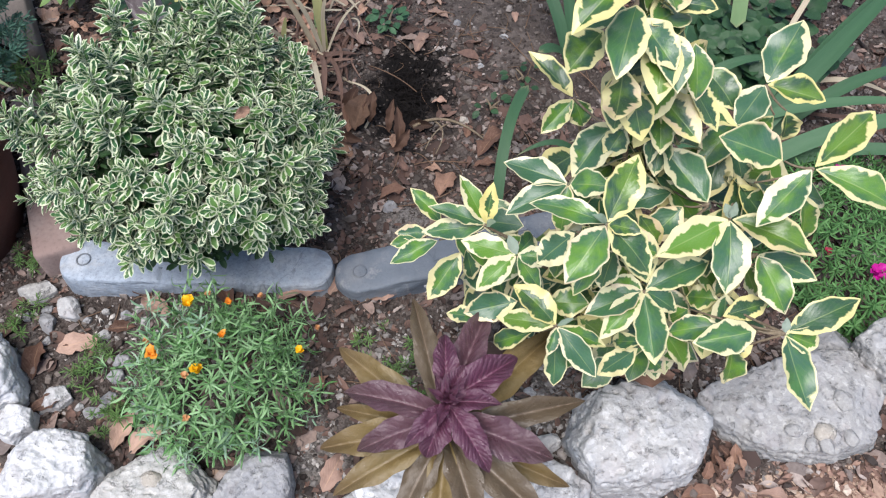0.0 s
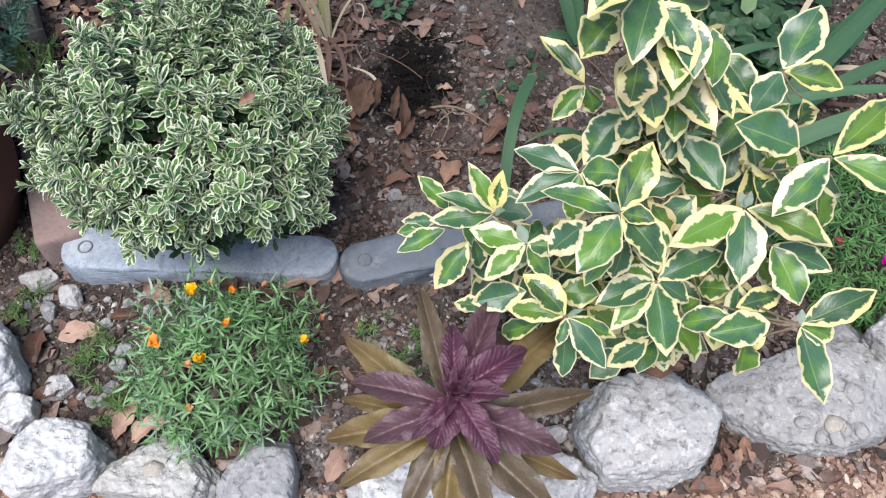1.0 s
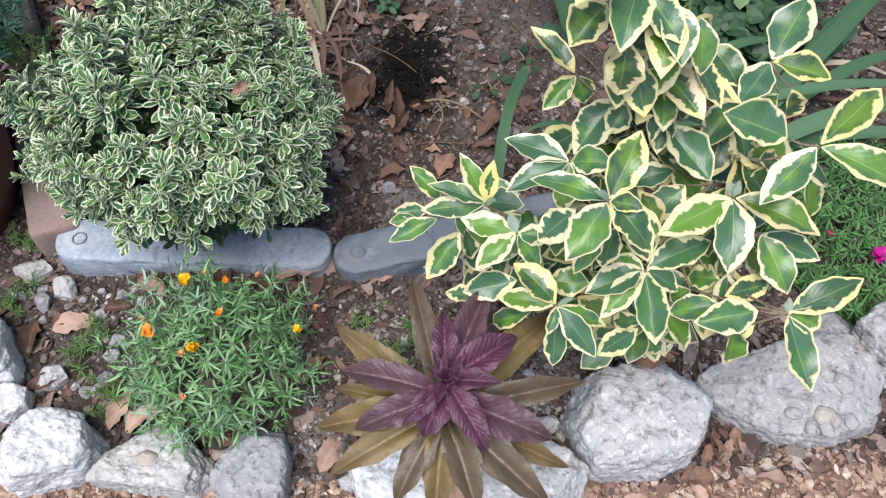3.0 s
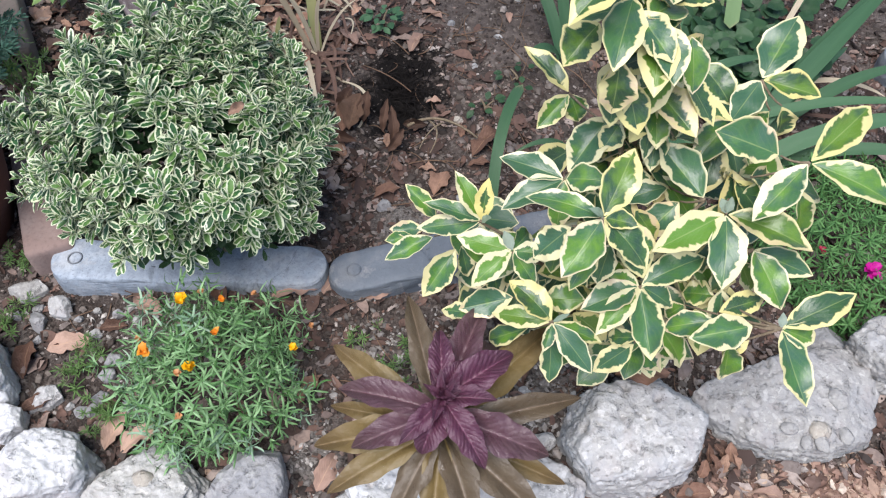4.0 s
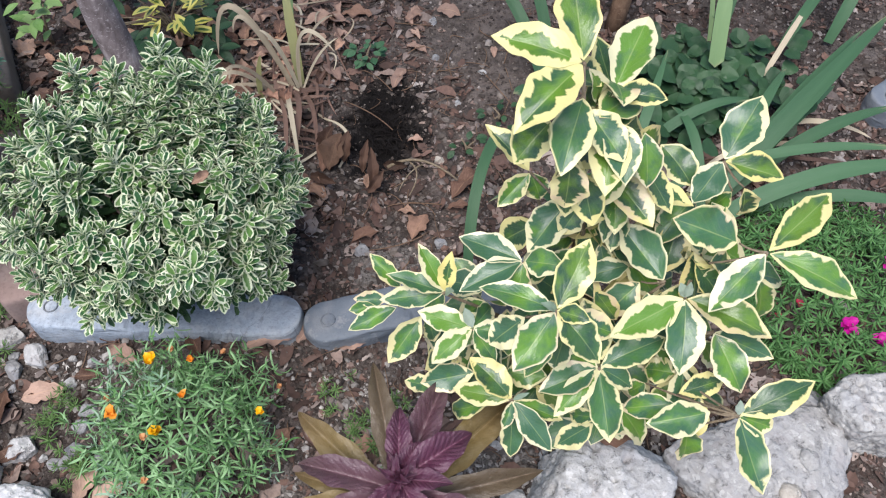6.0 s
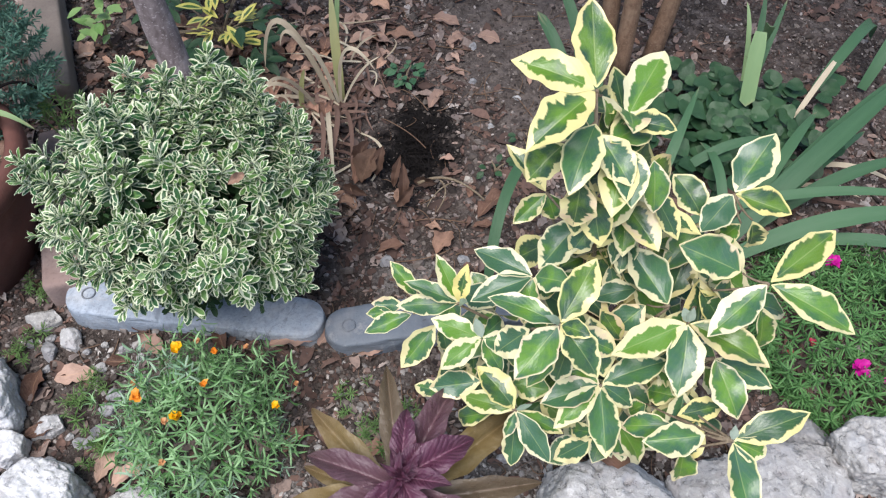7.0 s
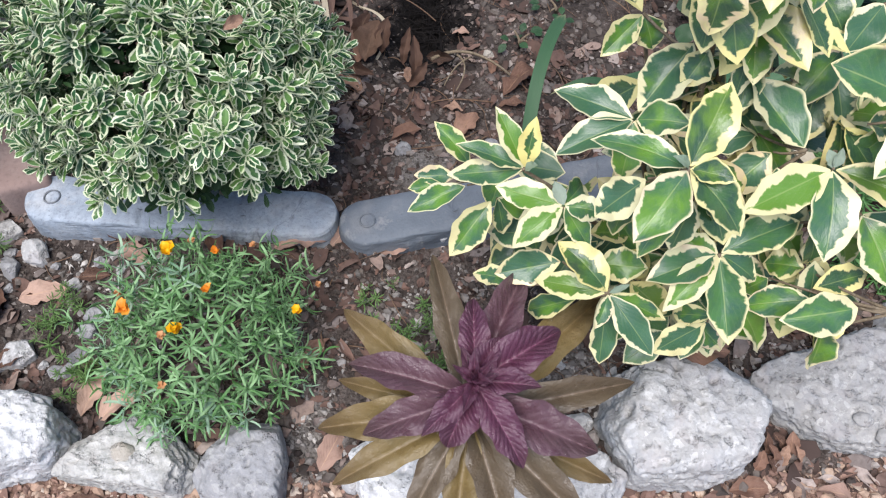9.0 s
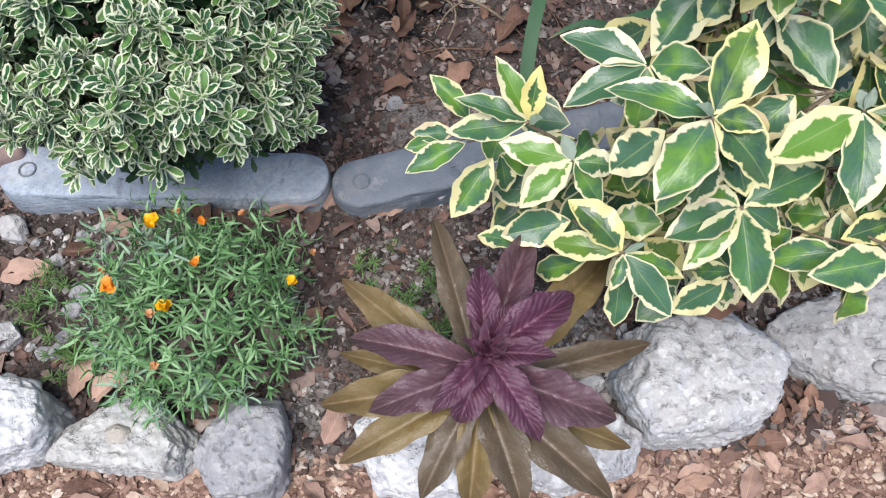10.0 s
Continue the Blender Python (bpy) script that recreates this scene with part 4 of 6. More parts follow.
# ---- terracotta bricks and pot ----
def edging_brick(at, turn, size, material, label, seed):
    bm = bmesh.new()
    bmesh.ops.create_cube(bm, size=1)
    bmesh.ops.subdivide_edges(bm, edges=bm.edges[:], cuts=7, use_grid_fill=True)
    bm.transform(Matrix.Diagonal((*size, 1)))
    for v in bm.verts:
        q = Vector(v.co)
        edge = sum(abs(q[i]) > size[i] / 2 * 0.995 for i in range(3))
        if edge >= 2:
            q *= 1 - 0.012 * (edge - 1)
        v.co = q + Vector((1, 1, 1)) * noise.fractal(q * 30 + Vector((seed, 0, 0)), 0.9, 2, 3) * 0.002
    ob = new("edging_brick", mesh_of(bm, material, "edging_brick"))
    mod = ob.modifiers.new("edge", "BEVEL")
    mod.width, mod.segments, mod.limit_method, mod.angle_limit = 0.006, 2, "ANGLE", radians(50)
    ob.matrix_basis = pose(at[0], at[1], at[2] + size[2] / 2 - 0.03, 0, 0, turn)
    tagged(ob, label, "brick", "edging bricks")


edging_brick((-0.746, 1.040, 0.0), 116, (0.43, 0.084, 0.095), BRICK, "weathered terracotta edging brick beside the clipped shrub", 1)
edging_brick((-1.035, 1.575, 0.0), 119, (0.52, 0.088, 0.095), BEIGE, "dusty beige edging brick beside the tree", 2)


def spin(profile, n=48):
    """A body of revolution from (radius, height) pairs."""
    bm = bmesh.new()
    rings = [[bm.verts.new((r * math.cos(k * math.tau / n), r * math.sin(k * math.tau / n), z)) for k in range(n)] for r, z in profile]
    for a, b in zip(rings, rings[1:]):
        for k in range(n):
            bm.faces.new((a[k], a[(k + 1) % n], b[(k + 1) % n], b[k]))
    bm.faces.new(rings[0][::-1])
    return bm


POT = (-0.935, 0.925, -0.04)
pot = thing("plant_pot", POT, "terracotta plant pot with a rolled rim, filled with soil", "plant pot")
part("body", spin(((0.13, 0), (0.15, 0.02), (0.178, 0.12), (0.196, 0.20), (0.2, 0.245), (0.212, 0.25), (0.222, 0.265), (0.224, 0.285), (0.215, 0.305), (0.200, 0.308), (0.190, 0.298), (0.186, 0.26), (0.18, 0.23))), CLAY, pot, "", Matrix.Translation(POT))
bm = bmesh.new()
bmesh.ops.create_circle(bm, cap_ends=True, segments=40, radius=0.184)
part("soil_fill", bm, SOIL, pot, "dark potting soil", Matrix.Translation((POT[0], POT[1], 0.24)))


# ---- needle sprigs ----
def needle_sprig(seed, length, leaf, wide, count, material, up=40, name="sprig", curl=0.2):
    """A short shoot with narrow fleshy leaves, thickest at the tip, along +Z."""
    rng = random.Random(seed)
    bm = bmesh.new()
    high = [length * ((i + 0.5) / count) ** 0.7 for i in range(count)]
    axis = shoot_axis(bm, [(0, 0, -length * 0.8)] + [(0, 0, z) for z in high])
    for i in range(count):
        t = (i + 0.5) / count
        el = up * t ** 2 * 1.4 + rng.uniform(-30, 25) - 10
        add_leaf(bm, leaf * rng.uniform(0.6, 1.2) * (1 - 0.3 * t), wide * rng.uniform(0.8, 1.15), aim((0, 0, high[i]), i * 137.5 + rng.uniform(-30, 30), el, (0, 0, 1), rng.uniform(-40, 40)),
                 lambda v: min(1, v * 9 + 0.5) * min(1, (1 - v) * 5 + 0.25), 6, 2, -0.7, rng.uniform(-curl, curl * 0.6), 0, rng, root=axis[i + 1], index=i)
    return mesh_of(bm, material, name)


def mound(centre, radii, count, seed, low=-0.1, lobes=0.12, square=0.0):
    """Places and outward ways spread over a lumpy half ball."""
    rng = random.Random(seed)
    spots = []
    i = 0
    while len(spots) < count:
        i += 1
        z = 1 - (1 - low) * (i - 0.5) / count
        a = i * 2.39996
        d = Vector((math.cos(a) * math.sqrt(max(0, 1 - z * z)), math.sin(a) * math.sqrt(max(0, 1 - z * z)), z))
        h = max(math.hypot(d.x, d.y), 1e-4) ** -square
        d = Vector((d.x * h, d.y * h, d.z))
        k = 1 + lobes * noise.noise(d * 2.3 + Vector((seed, 0, 0))) * 2 + rng.uniform(-0.07, 0.05)
        p = Vector(centre) + Vector((d.x * radii[0], d.y * radii[1], d.z * radii[2])) * k
        out = Vector((d.x / radii[0], d.y / radii[1], d.z / radii[2])).normalized()
        spots.append((p, (out + Vector((rng.uniform(-0.3, 0.3), rng.uniform(-0.3, 0.3), rng.uniform(0.0, 0.5)))).normalized()))
    return spots


def stand(p, way, spin_deg, size=1.0):
    return Matrix.Translation(p) @ way.to_track_quat("Z", "Y").to_matrix().to_4x4() @ pose(0, 0, 0, 0, 0, spin_deg) @ Matrix.Scale(size, 4)


def joined(places, meshes, material, name):
    """Many sprigs as one mesh, for foliage that nobody could count."""
    bm = bmesh.new()
    for k, m in enumerate(places):
        before = len(bm.verts)
        bm.from_mesh(meshes[k % len(meshes)])
        bm.verts.ensure_lookup_table()
        bmesh.ops.transform(bm, matrix=m, verts=bm.verts[before:])
    return mesh_of(bm, material, name)


# ---- clipped variegated shrub ----
def euonymus_sprig(seed, paint, pairs=11, long=0.050):
    """An upright shoot of small leaves in crossed pairs, closest at the tip, along +Z."""
    rng = random.Random(seed)
    bm = bmesh.new()
    axis = shoot_axis(bm, [(0, 0, -long - 0.05)] + [(0, 0, long * (i / (pairs - 1)) ** 0.75 - long) for i in range(pairs)])
    for i in range(pairs):
        t = i / (pairs - 1)
        for side in (0, 180):
            el = 2 + 66 * t ** 1.9 + rng.uniform(-12, 12)
            size = (0.0305 - 0.0140 * t ** 3) * rng.uniform(0.78, 1.14)
            add_leaf(bm, size, size * rng.uniform(0.29, 0.37), aim(axis[i + 1].co, i * 90 + side + i * 13 + rng.uniform(-16, 16), el, (0, 0, 1), rng.uniform(-14, 14)),
                     lambda v: oval(v, 0.63, 0.46), 7, 4, 0.28, rng.uniform(-0.07, 0.10), 0.10, rng, root=axis[i + 1], index=2 * i + side // 180)
    return mesh_of(bm, paint, "sprig")


EU = (-0.366, 0.905, 0.0)
shrub = thing("variegated_euonymus", EU, "dense mounded shrub with small white-edged green leaves", "shrub")
sprigs = [euonymus_sprig(70 + k, BOX) for k in range(12)]
old = [euonymus_sprig(170 + k, SHADED_OLD_BOX, 6, 0.07) for k in range(4)]
rng = random.Random(5)


def clipped(count, radii, seed, low, power=3.2):
    """Places and outward ways over a flat-topped, lumpy mound."""
    spots = []
    for p, way in mound((0, 0, 0), (1, 1, 1), count, seed, low, 0.0):
        d = p.normalized()
        k = ((abs(d.x) ** 2.1 + abs(d.y) ** 2.1) ** (power / 2.1) + abs(d.z) ** power) ** (-1 / power)
        k *= 1 + 0.15 * noise.noise(d * 2.6 + Vector((seed, 2, 0))) + rng.uniform(-0.08, 0.05)
        lift = 0.045 * max(0.0, d.z) * noise.noise(d * 5.5 + Vector((seed, 0, 4)))
        spots.append((Vector((EU[0] + d.x * k * radii[0], EU[1] + d.y * k * radii[1], 0.24 + d.z * k * radii[2] + lift)), way))
    return spots


# each bough ends in a few crowded shoots, the middle one longest
for k, (p, way) in enumerate(clipped(64, (0.236, 0.196, 0.212), 3, -0.02)):
    if p.y < EU[1] - 0.10 and p.z < 0.285:
        p = Vector((p.x, max(p.y + 0.012, EU[1] - 0.172), 0.29))
    way = (way * 0.75 + Vector((0, -0.08, 0.62))).normalized()
    across = way.orthogonal().normalized()
    tall = rng.uniform(0.022, 0.050) if p.z > 0.38 and k % 3 == 0 else 0.0
    if tall:
        # a longer shoot stands clear of its neighbours
        hang("sprig", sprigs[k % 12], shrub, stand(p + way * (tall - 0.026), way, rng.uniform(0, 360), 1.05))
        p = p + way * tall
    for j in range(5):
        turn = Matrix.Rotation(j * 1.57 + k + rng.uniform(-0.4, 0.4), 3, way)
        off = turn @ across * (0.0 if j == 0 else rng.uniform(0.020, 0.036))
        lean = (way + off * rng.uniform(6, 14)).normalized()
        hang("sprig", sprigs[(k * 5 + j) % 12], shrub, stand(p + off - way * (0.0 if j == 0 else rng.uniform(0.008, 0.042)), lean, rng.uniform(0, 360), rng.uniform(0.85, 1.15)))
# upright leaders at the back of the crown, some alone and some crowded
for k, (x, y, z) in enumerate(((-0.310, 1.0, 0.545), (-0.320, 1.005, 0.520), (-0.245, 1.0, 0.522), (-0.455, 1.0, 0.500), (-0.462, 0.995, 0.470), (-0.393, 1.0, 0.494), (-0.189, 1.0, 0.432), (-0.285, 0.98, 0.525))):
    way = Vector(((x - EU[0]) * 0.8, 0.02 * (k % 3 - 1), 0.5)).normalized()
    for j in range(2):
        hang("sprig", sprigs[(k + 3 * j) % 12], shrub, stand(Vector((x, y, z)) - way * 0.034 * j, way, rng.uniform(0, 360), 1.12))
for k, (x, y, z) in enumerate(((-0.176, 0.985, 0.430), (-0.205, 0.985, 0.375), (-0.236, 0.985, 0.492), (-0.278, 0.990, 0.508), (-0.330, 0.995, 0.505), (-0.392, 0.990, 0.478), (-0.300, 1.030, 0.470), (-0.250, 0.960, 0.470), (-0.352, 0.955, 0.490))):
    p, way = Vector((x, y, z)), Vector(((x - EU[0]) * 1.1, 0.05, 0.5)).normalized()
    across = way.orthogonal().normalized()
    for j in range(5):
        off = Matrix.Rotation(j * 1.57 + k, 3, way) @ across * (0.0 if j == 0 else rng.uniform(0.018, 0.032))
        hang("sprig", sprigs[(k * 5 + j) % 12], shrub, stand(p + off - way * (0.0 if j == 0 else rng.uniform(0.012, 0.045)), (way + off * rng.uniform(6, 13)).normalized(), rng.uniform(0, 360), rng.uniform(0.9, 1.15)))
for x, y, z in ((-0.120, 0.915, 0.360), (-0.186, 0.875, 0.190)):
    way = Vector((x - EU[0], y - EU[1], 0.16)).normalized()
    hang("sprig", sprigs[int(abs(x) * 100) % 12], shrub, stand(Vector((x, y, z)), way, rng.uniform(0, 360), 1.1))
# dark-coloured filling that deepens the gaps between the boughs
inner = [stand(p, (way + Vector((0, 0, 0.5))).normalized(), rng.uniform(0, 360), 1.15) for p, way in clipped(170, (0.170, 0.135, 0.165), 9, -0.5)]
tagged(hang("inner_foliage", joined(inner, old, SHADED_OLD_BOX, "inner_foliage"), shrub, None, "older plain green leaves inside, coloured extra dark as shade"), kind="stuff")
for k in range(9):
    a = k * 0.7
    bm = bmesh.new()
    r = 0.12 + 0.03 * (k % 3)
    tube(bm, bend((EU[0] + 0.02 * math.cos(a), EU[1] + 0.02 * math.sin(a), -0.02), (EU[0] + 0.05 * math.cos(a), EU[1] + 0.05 * math.sin(a), 0.16), (EU[0] + r * math.cos(a), EU[1] + r * math.sin(a), 0.30), 6), [0.008 - 0.0009 * i for i in range(7)], 6)
    part("branch", bm, TWIG, shrub)

# ---- flowering succulent mounds ----
def flower(parent, name, p, material, size, seed, petals=7, label="", closed=0.5):
    rng = random.Random(seed)
    bm = bmesh.new()
    for k in range(petals):
        add_leaf(bm, size * rng.uniform(0.7, 1.1), size * 0.75, aim((0, 0, 0), k * 360 / petals + rng.uniform(-20, 20), 65 * closed + rng.uniform(-25, 25), (0, 0, 1)),
                 lambda v: oval(v, 0.6, 0.6), 4, 3, 0.5, rng.uniform(-0.2, 0.2), 0.5, rng)
    bloom = part(name, bm, material, parent, label, Matrix.Translation(p))
    bm = bmesh.new()
    bmesh.ops.create_icosphere(bm, subdivisions=2, radius=size * 0.25)
    part("flower_centre", bm, material, bloom, "", Matrix.Translation(p))


PO = (-0.285, 0.600, 0.0)
portulaca = thing("moss_rose", PO, "bushy narrow-leaved succulent with orange and yellow flowers", "flower plant")
needles = [needle_sprig(90 + k, 0.034, 0.0330, 0.0034, 14, NEEDLE_GREY if k == 5 else NEEDLE, 42, "sprig", 0.55) for k in range(8)]
rng = random.Random(6)
for k, (p, way) in enumerate(mound((PO[0] - 0.010, PO[1] + 0.006, 0.085), (0.110, 0.106, 0.104), 118, 14, -0.45, 0.30)):
    hang("sprig", needles[k % 8], portulaca, stand(p, way, rng.uniform(0, 360), rng.uniform(0.7, 1.2)))
inner = [stand(p, way, rng.uniform(0, 360), 1.0) for p, way in mound((PO[0], PO[1], 0.060), (0.10, 0.095, 0.075), 45, 15, -0.4)]
tagged(hang("inner_foliage", joined(inner, needles, NEEDLE, "inner_foliage"), portulaca), kind="stuff")
for k, (x, y, z, mat, s, what) in enumerate((
        (-0.289, 0.563, 0.205, YELLOW, 0.017, "bright yellow half-open flower"), (-0.145, 0.606, 0.205, YELLOW, 0.011, "round yellow flower bud"),
        (-0.334, 0.682, 0.195, YELLOW, 0.016, "wilted orange-yellow flower"), (-0.367, 0.592, 0.19, ORANGE, 0.017, "wilted orange-yellow flower"),
        (-0.270, 0.686, 0.195, ORANGE, 0.011, "faded orange bud"), (-0.264, 0.621, 0.208, ORANGE, 0.011, "orange bud"),
        (-0.129, 0.658, 0.18, SALMON, 0.010, "salmon bud"), (-0.390, 0.623, 0.17, SALMON, 0.010, "salmon bud"), (-0.307, 0.556, 0.20, SALMON, 0.010, "salmon bud"),
        (-0.229, 0.713, 0.175, SALMON, 0.008, "dried bud"), (-0.316, 0.714, 0.17, SALMON, 0.008, "salmon bud"), (-0.300, 0.503, 0.17, SALMON, 0.009, "dried bud"))):
    flower(portulaca, "flower", (x, y, z), mat, s, 200 + k, 6, what, 0.75)

PK = (0.86, 1.00, 0.0)
pinks = thing("pink_moss_rose", PK, "low mat of fine green leaves with magenta flowers", "flower plant")
mat_needles = [needle_sprig(110 + k, 0.028, 0.026, 0.0030, 20, MAT_GREEN) for k in range(5)]
rng = random.Random(8)
for k, (p, way) in enumerate(mound((PK[0], PK[1], -0.02), (0.22, 0.215, 0.095), 230, 24, 0.05, 0.14)):
    hang("sprig", mat_needles[k % 5], pinks, stand(p, way, rng.uniform(0, 360), rng.uniform(0.8, 1.15)))
inner = [stand(p, way, rng.uniform(0, 360), 1.0) for p, way in mound((PK[0], PK[1], -0.02), (0.19, 0.19, 0.065), 130, 25, 0.05)]
tagged(hang("inner_foliage", joined(inner, mat_needles, MAT_GREEN, "inner_foliage"), pinks), kind="stuff")
for k, (x, y, z, mat, s, what) in enumerate((
        (0.812, 1.128, 0.075, MAGENTA, 0.020, "magenta flower"), (0.832, 0.900, 0.07, MAGENTA, 0.022, "magenta flower"), (0.880, 0.872, 0.075, MAGENTA, 0.020, "magenta flower"),
        (0.752, 0.938, 0.075, CRIMSON, 0.009, "crimson bud"), (0.716, 0.918, 0.06, CRIMSON, 0.009, "faded crimson bud"), (0.93, 1.03, 0.085, MAGENTA, 0.018, "magenta flower"))):
    flower(pinks, "flower", (x, y, z), mat, s, 230 + k, 8, what, 0.35)

# ---- purple-leaved plant ----
AM = (0.075, 0.520, 0.0)
amaranth = thing("purple_amaranth", AM, "purple-leaved plant with olive-brown lower leaves", "plant")
AXIS = bend(AM, (0.081, 0.50, 0.2), (0.081, 0.470, 0.350), 10)
bm = bmesh.new()
tube(bm, AXIS, [0.008 - 0.00045 * i for i in range(11)], 8)
part("stem", bm, RED_STEM, amaranth, "ribbed reddish stem")


def lance(v):
    return 0.45 * oval(v, 0.49, 0.72) + 0.55 * oval(v, 0.455, 1.05)


def amaranth_ring(drop, rows, paints, arch, seed):
    """Leaves (azimuth, elevation, length, width in mm) springing from one height of the stem."""
    r = random.Random(seed)
    for k, (az, el, long, wide) in enumerate(rows):
        bm = bmesh.new()
        long, wide = long / 1000, wide / 1000
        add_leaf(bm, long, wide * (0.92 if drop > 0.05 else 0.96 if drop > 0.02 else 0.90), None, lance, 72, 12, r.uniform(0.55, 1.1), arch, 0.20, r, r.uniform(-0.3, 0.3))
        veins = 9 + long * 40
        for v in bm.verts:
            x, y = v.co.x / long, abs(v.co.y)
            edge = y / (wide * 0.47)
            pillow = abs(math.sin(math.pi * veins * (x - 0.75 * y / long) + 0.5 * noise.noise(v.co * 60 + Vector((k, 0, 0))))) - 0.6
            v.co.z += (0.0012 if drop < 0.02 else 0.0007 if drop < 0.05 else 0.00025) * pillow * min(1, edge * 3) * min(1, 6 * (1 - x)) * min(1, wide * 22)
            v.co.z += wide * (0.42 * edge - 0.55 * edge ** 2) + 0.0016 * noise.noise(v.co * 105 + Vector((0, k, 0)))
        at = Vector((0.081, 0.468, 0.366 - drop))
        part("leaf", bm, paints[k % len(paints)], amaranth, "", aim(at, az, el, (0, -0.3, 1), r.uniform(-10, 10)))


amaranth_ring(0.0, [(95, 0, 94, 36), (63, 22, 53, 28), (38, 0, 108, 47), (-2, 9, 67, 30), (-51, -24, 98, 41), (-111, -34, 72, 46), (-130, -8, 75, 29), (119, 57, 36, 13), (121, 31, 39, 16), (8, 41, 30, 18), (-103, 25, 47, 16)], (PURPLE,), 0.11, 1)
amaranth_ring(0.04, [(167, -8, 141, 42), (-161, -19, 125, 41), (-13, -16, 148, 51), (73, 0, 164, 44)], (PLUM,), 0.11, 2)
amaranth_ring(0.09, [(107, 0, 206, 40), (142, -8, 206, 45), (-174, -16, 177, 48), (-152, -20, 174, 45), (162, -23, 181, 28), (-117, -26, 136, 45), (-92, -36, 137, 47), (-67, -17, 134, 48), (-35, -16, 182, 51), (-13, -22, 189, 36), (19, -6, 199, 41), (49, -7, 233, 53)], (UMBER, OLIVE, OLIVE, OLIVE, OLIVE, UMBER, OLIVE, UMBER, UMBER, OLIVE, UMBER, OLIVE), 0.10, 3)

amaranth_ring(-0.006, [(100, 62, 42, 13), (175, 50, 38, 12), (250, 66, 36, 11), (320, 55, 40, 12), (35, 58, 36, 11), (210, 78, 28, 8), (70, 80, 30, 8)], (PURPLE,), 0.10, 4)

# ---- gilt-edged shrub ----
EL = (0.345, 0.800, 0.0)
gilt = thing("gilt_edged_elaeagnus", EL, "upright shrub with broad green leaves edged creamy yellow", "shrub")


def gilt_leaf(v):
    return oval(v, 0.475, 0.88)


def shoot(node, rows):
    """Leaves of one shoot: base offset from its node, azimuth, elevation, length and width in mm."""
    r = random.Random(str(node))
    bm = bmesh.new()
    n, foot = Vector(node), Vector(EL)
    low = foot.lerp(n, 0.25) * 0.5 + Vector((foot.x, foot.y, n.z * 0.3)) * 0.5
    tube(bm, bend(foot - Vector((0, 0, 0.02)), low + Vector((0, 0, 0.05)), n - Vector((0, 0, 0.004)), 9), [0.0075 - 0.00062 * i for i in range(10)], 6)
    branch = part("branch", bm, TWIG, gilt)
    for k in range(9):
        bm = bmesh.new()
        long = r.uniform(0.055, 0.082)
        add_leaf(bm, long, long * r.uniform(0.5, 0.62), None, gilt_leaf, 10, 6, r.uniform(0.2, 0.5), r.uniform(0.0, 0.1), 0.10, r)
        at = n.lerp(Vector((0.36, 0.76, n.z)), r.uniform(0.15, 0.5)) + Vector((r.uniform(-0.02, 0.02), r.uniform(-0.02, 0.02), -r.uniform(0.045, 0.12)))
        part("leaf", bm, PALE_GILT if k % 2 else GILT, branch, "", aim(at, r.uniform(0, 360), r.uniform(-60, -15), (0, -0.4, 1), r.uniform(-20, 20)))
    for x, y, z, az, el, long, wide, *cream in rows:
        bm = bmesh.new()
        long, wide = long / 1000, wide / 1000
        small = long < 0.045
        if small and el > 25:
            long, wide = long * 0.62, wide * 0.5
        add_leaf(bm, long, wide * (0.88 if long > 0.05 else 1.0), None, gilt_leaf, 18, 8, r.uniform(0.2, 0.65), r.uniform(-0.03, 0.13), 0.17, r, r.uniform(-0.4, 0.4), long * 0.03)
        at = n + Vector((x, y, z))
        if abs(x) + abs(y) + abs(z) > 0.02:
            tw = bmesh.new()
            tube(tw, bend(n, n.lerp(at, 0.5) - Vector((0, 0, 0.008)), at, 4), (0.002, 0.0018, 0.0016, 0.0014, 0.0012), 5)
            part("twig", tw, TWIG, branch)
        part("bud_leaf" if small and el > 25 else "leaf", bm, SILVER if small and el > 25 else CREAM_GILT if cream else PALE_GILT if r.random() < (0.6 if node[2] > 0.7 else 0.3 if node[2] > 0.53 else 0.07) else GILT, branch, "", aim(at, az, el, (0, -0.4, 1), r.uniform(-9, 9)))


shoot((0.246, 0.603, 0.566), [(0.0, 0.0, 0.0, 66, 20, 87, 48), (0.0, 0.0, 0.0, 165, 0, 86, 36), (0.0, 0.0, 0.0, -125, -22, 79, 49),
    (0.0, 0.0, 0.0, -42, -24, 72, 50), (-0.031, 0.001, -0.02, -164, -53, 63, 44), (0.0, 0.0, 0.0, -24, 14, 40, 22),
    (0.0, 0.0, 0.0, -171, 44, 43, 21), (-0.039, 0.015, -0.05, -102, -74, 63, 32), (0.035, 0.028, -0.06, 30, -64, 78, 35),
    (0.004, 0.004, -0.04, -124, -45, 71, 33), (0.016, -0.003, -0.04, -108, -74, 63, 33)])
shoot((0.214, 0.698, 0.516), [(0.0, 0.0, 0.0, 160, 0, 83, 43), (0.0, 0.0, 0.0, -154, -14, 84, 41), (0.0, 0.0, 0.0, -20, 22, 54, 41),
    (0.0, 0.0, 0.0, -97, -52, 64, 35), (0.0, 0.0, 0.0, -21, -50, 39, 28)])
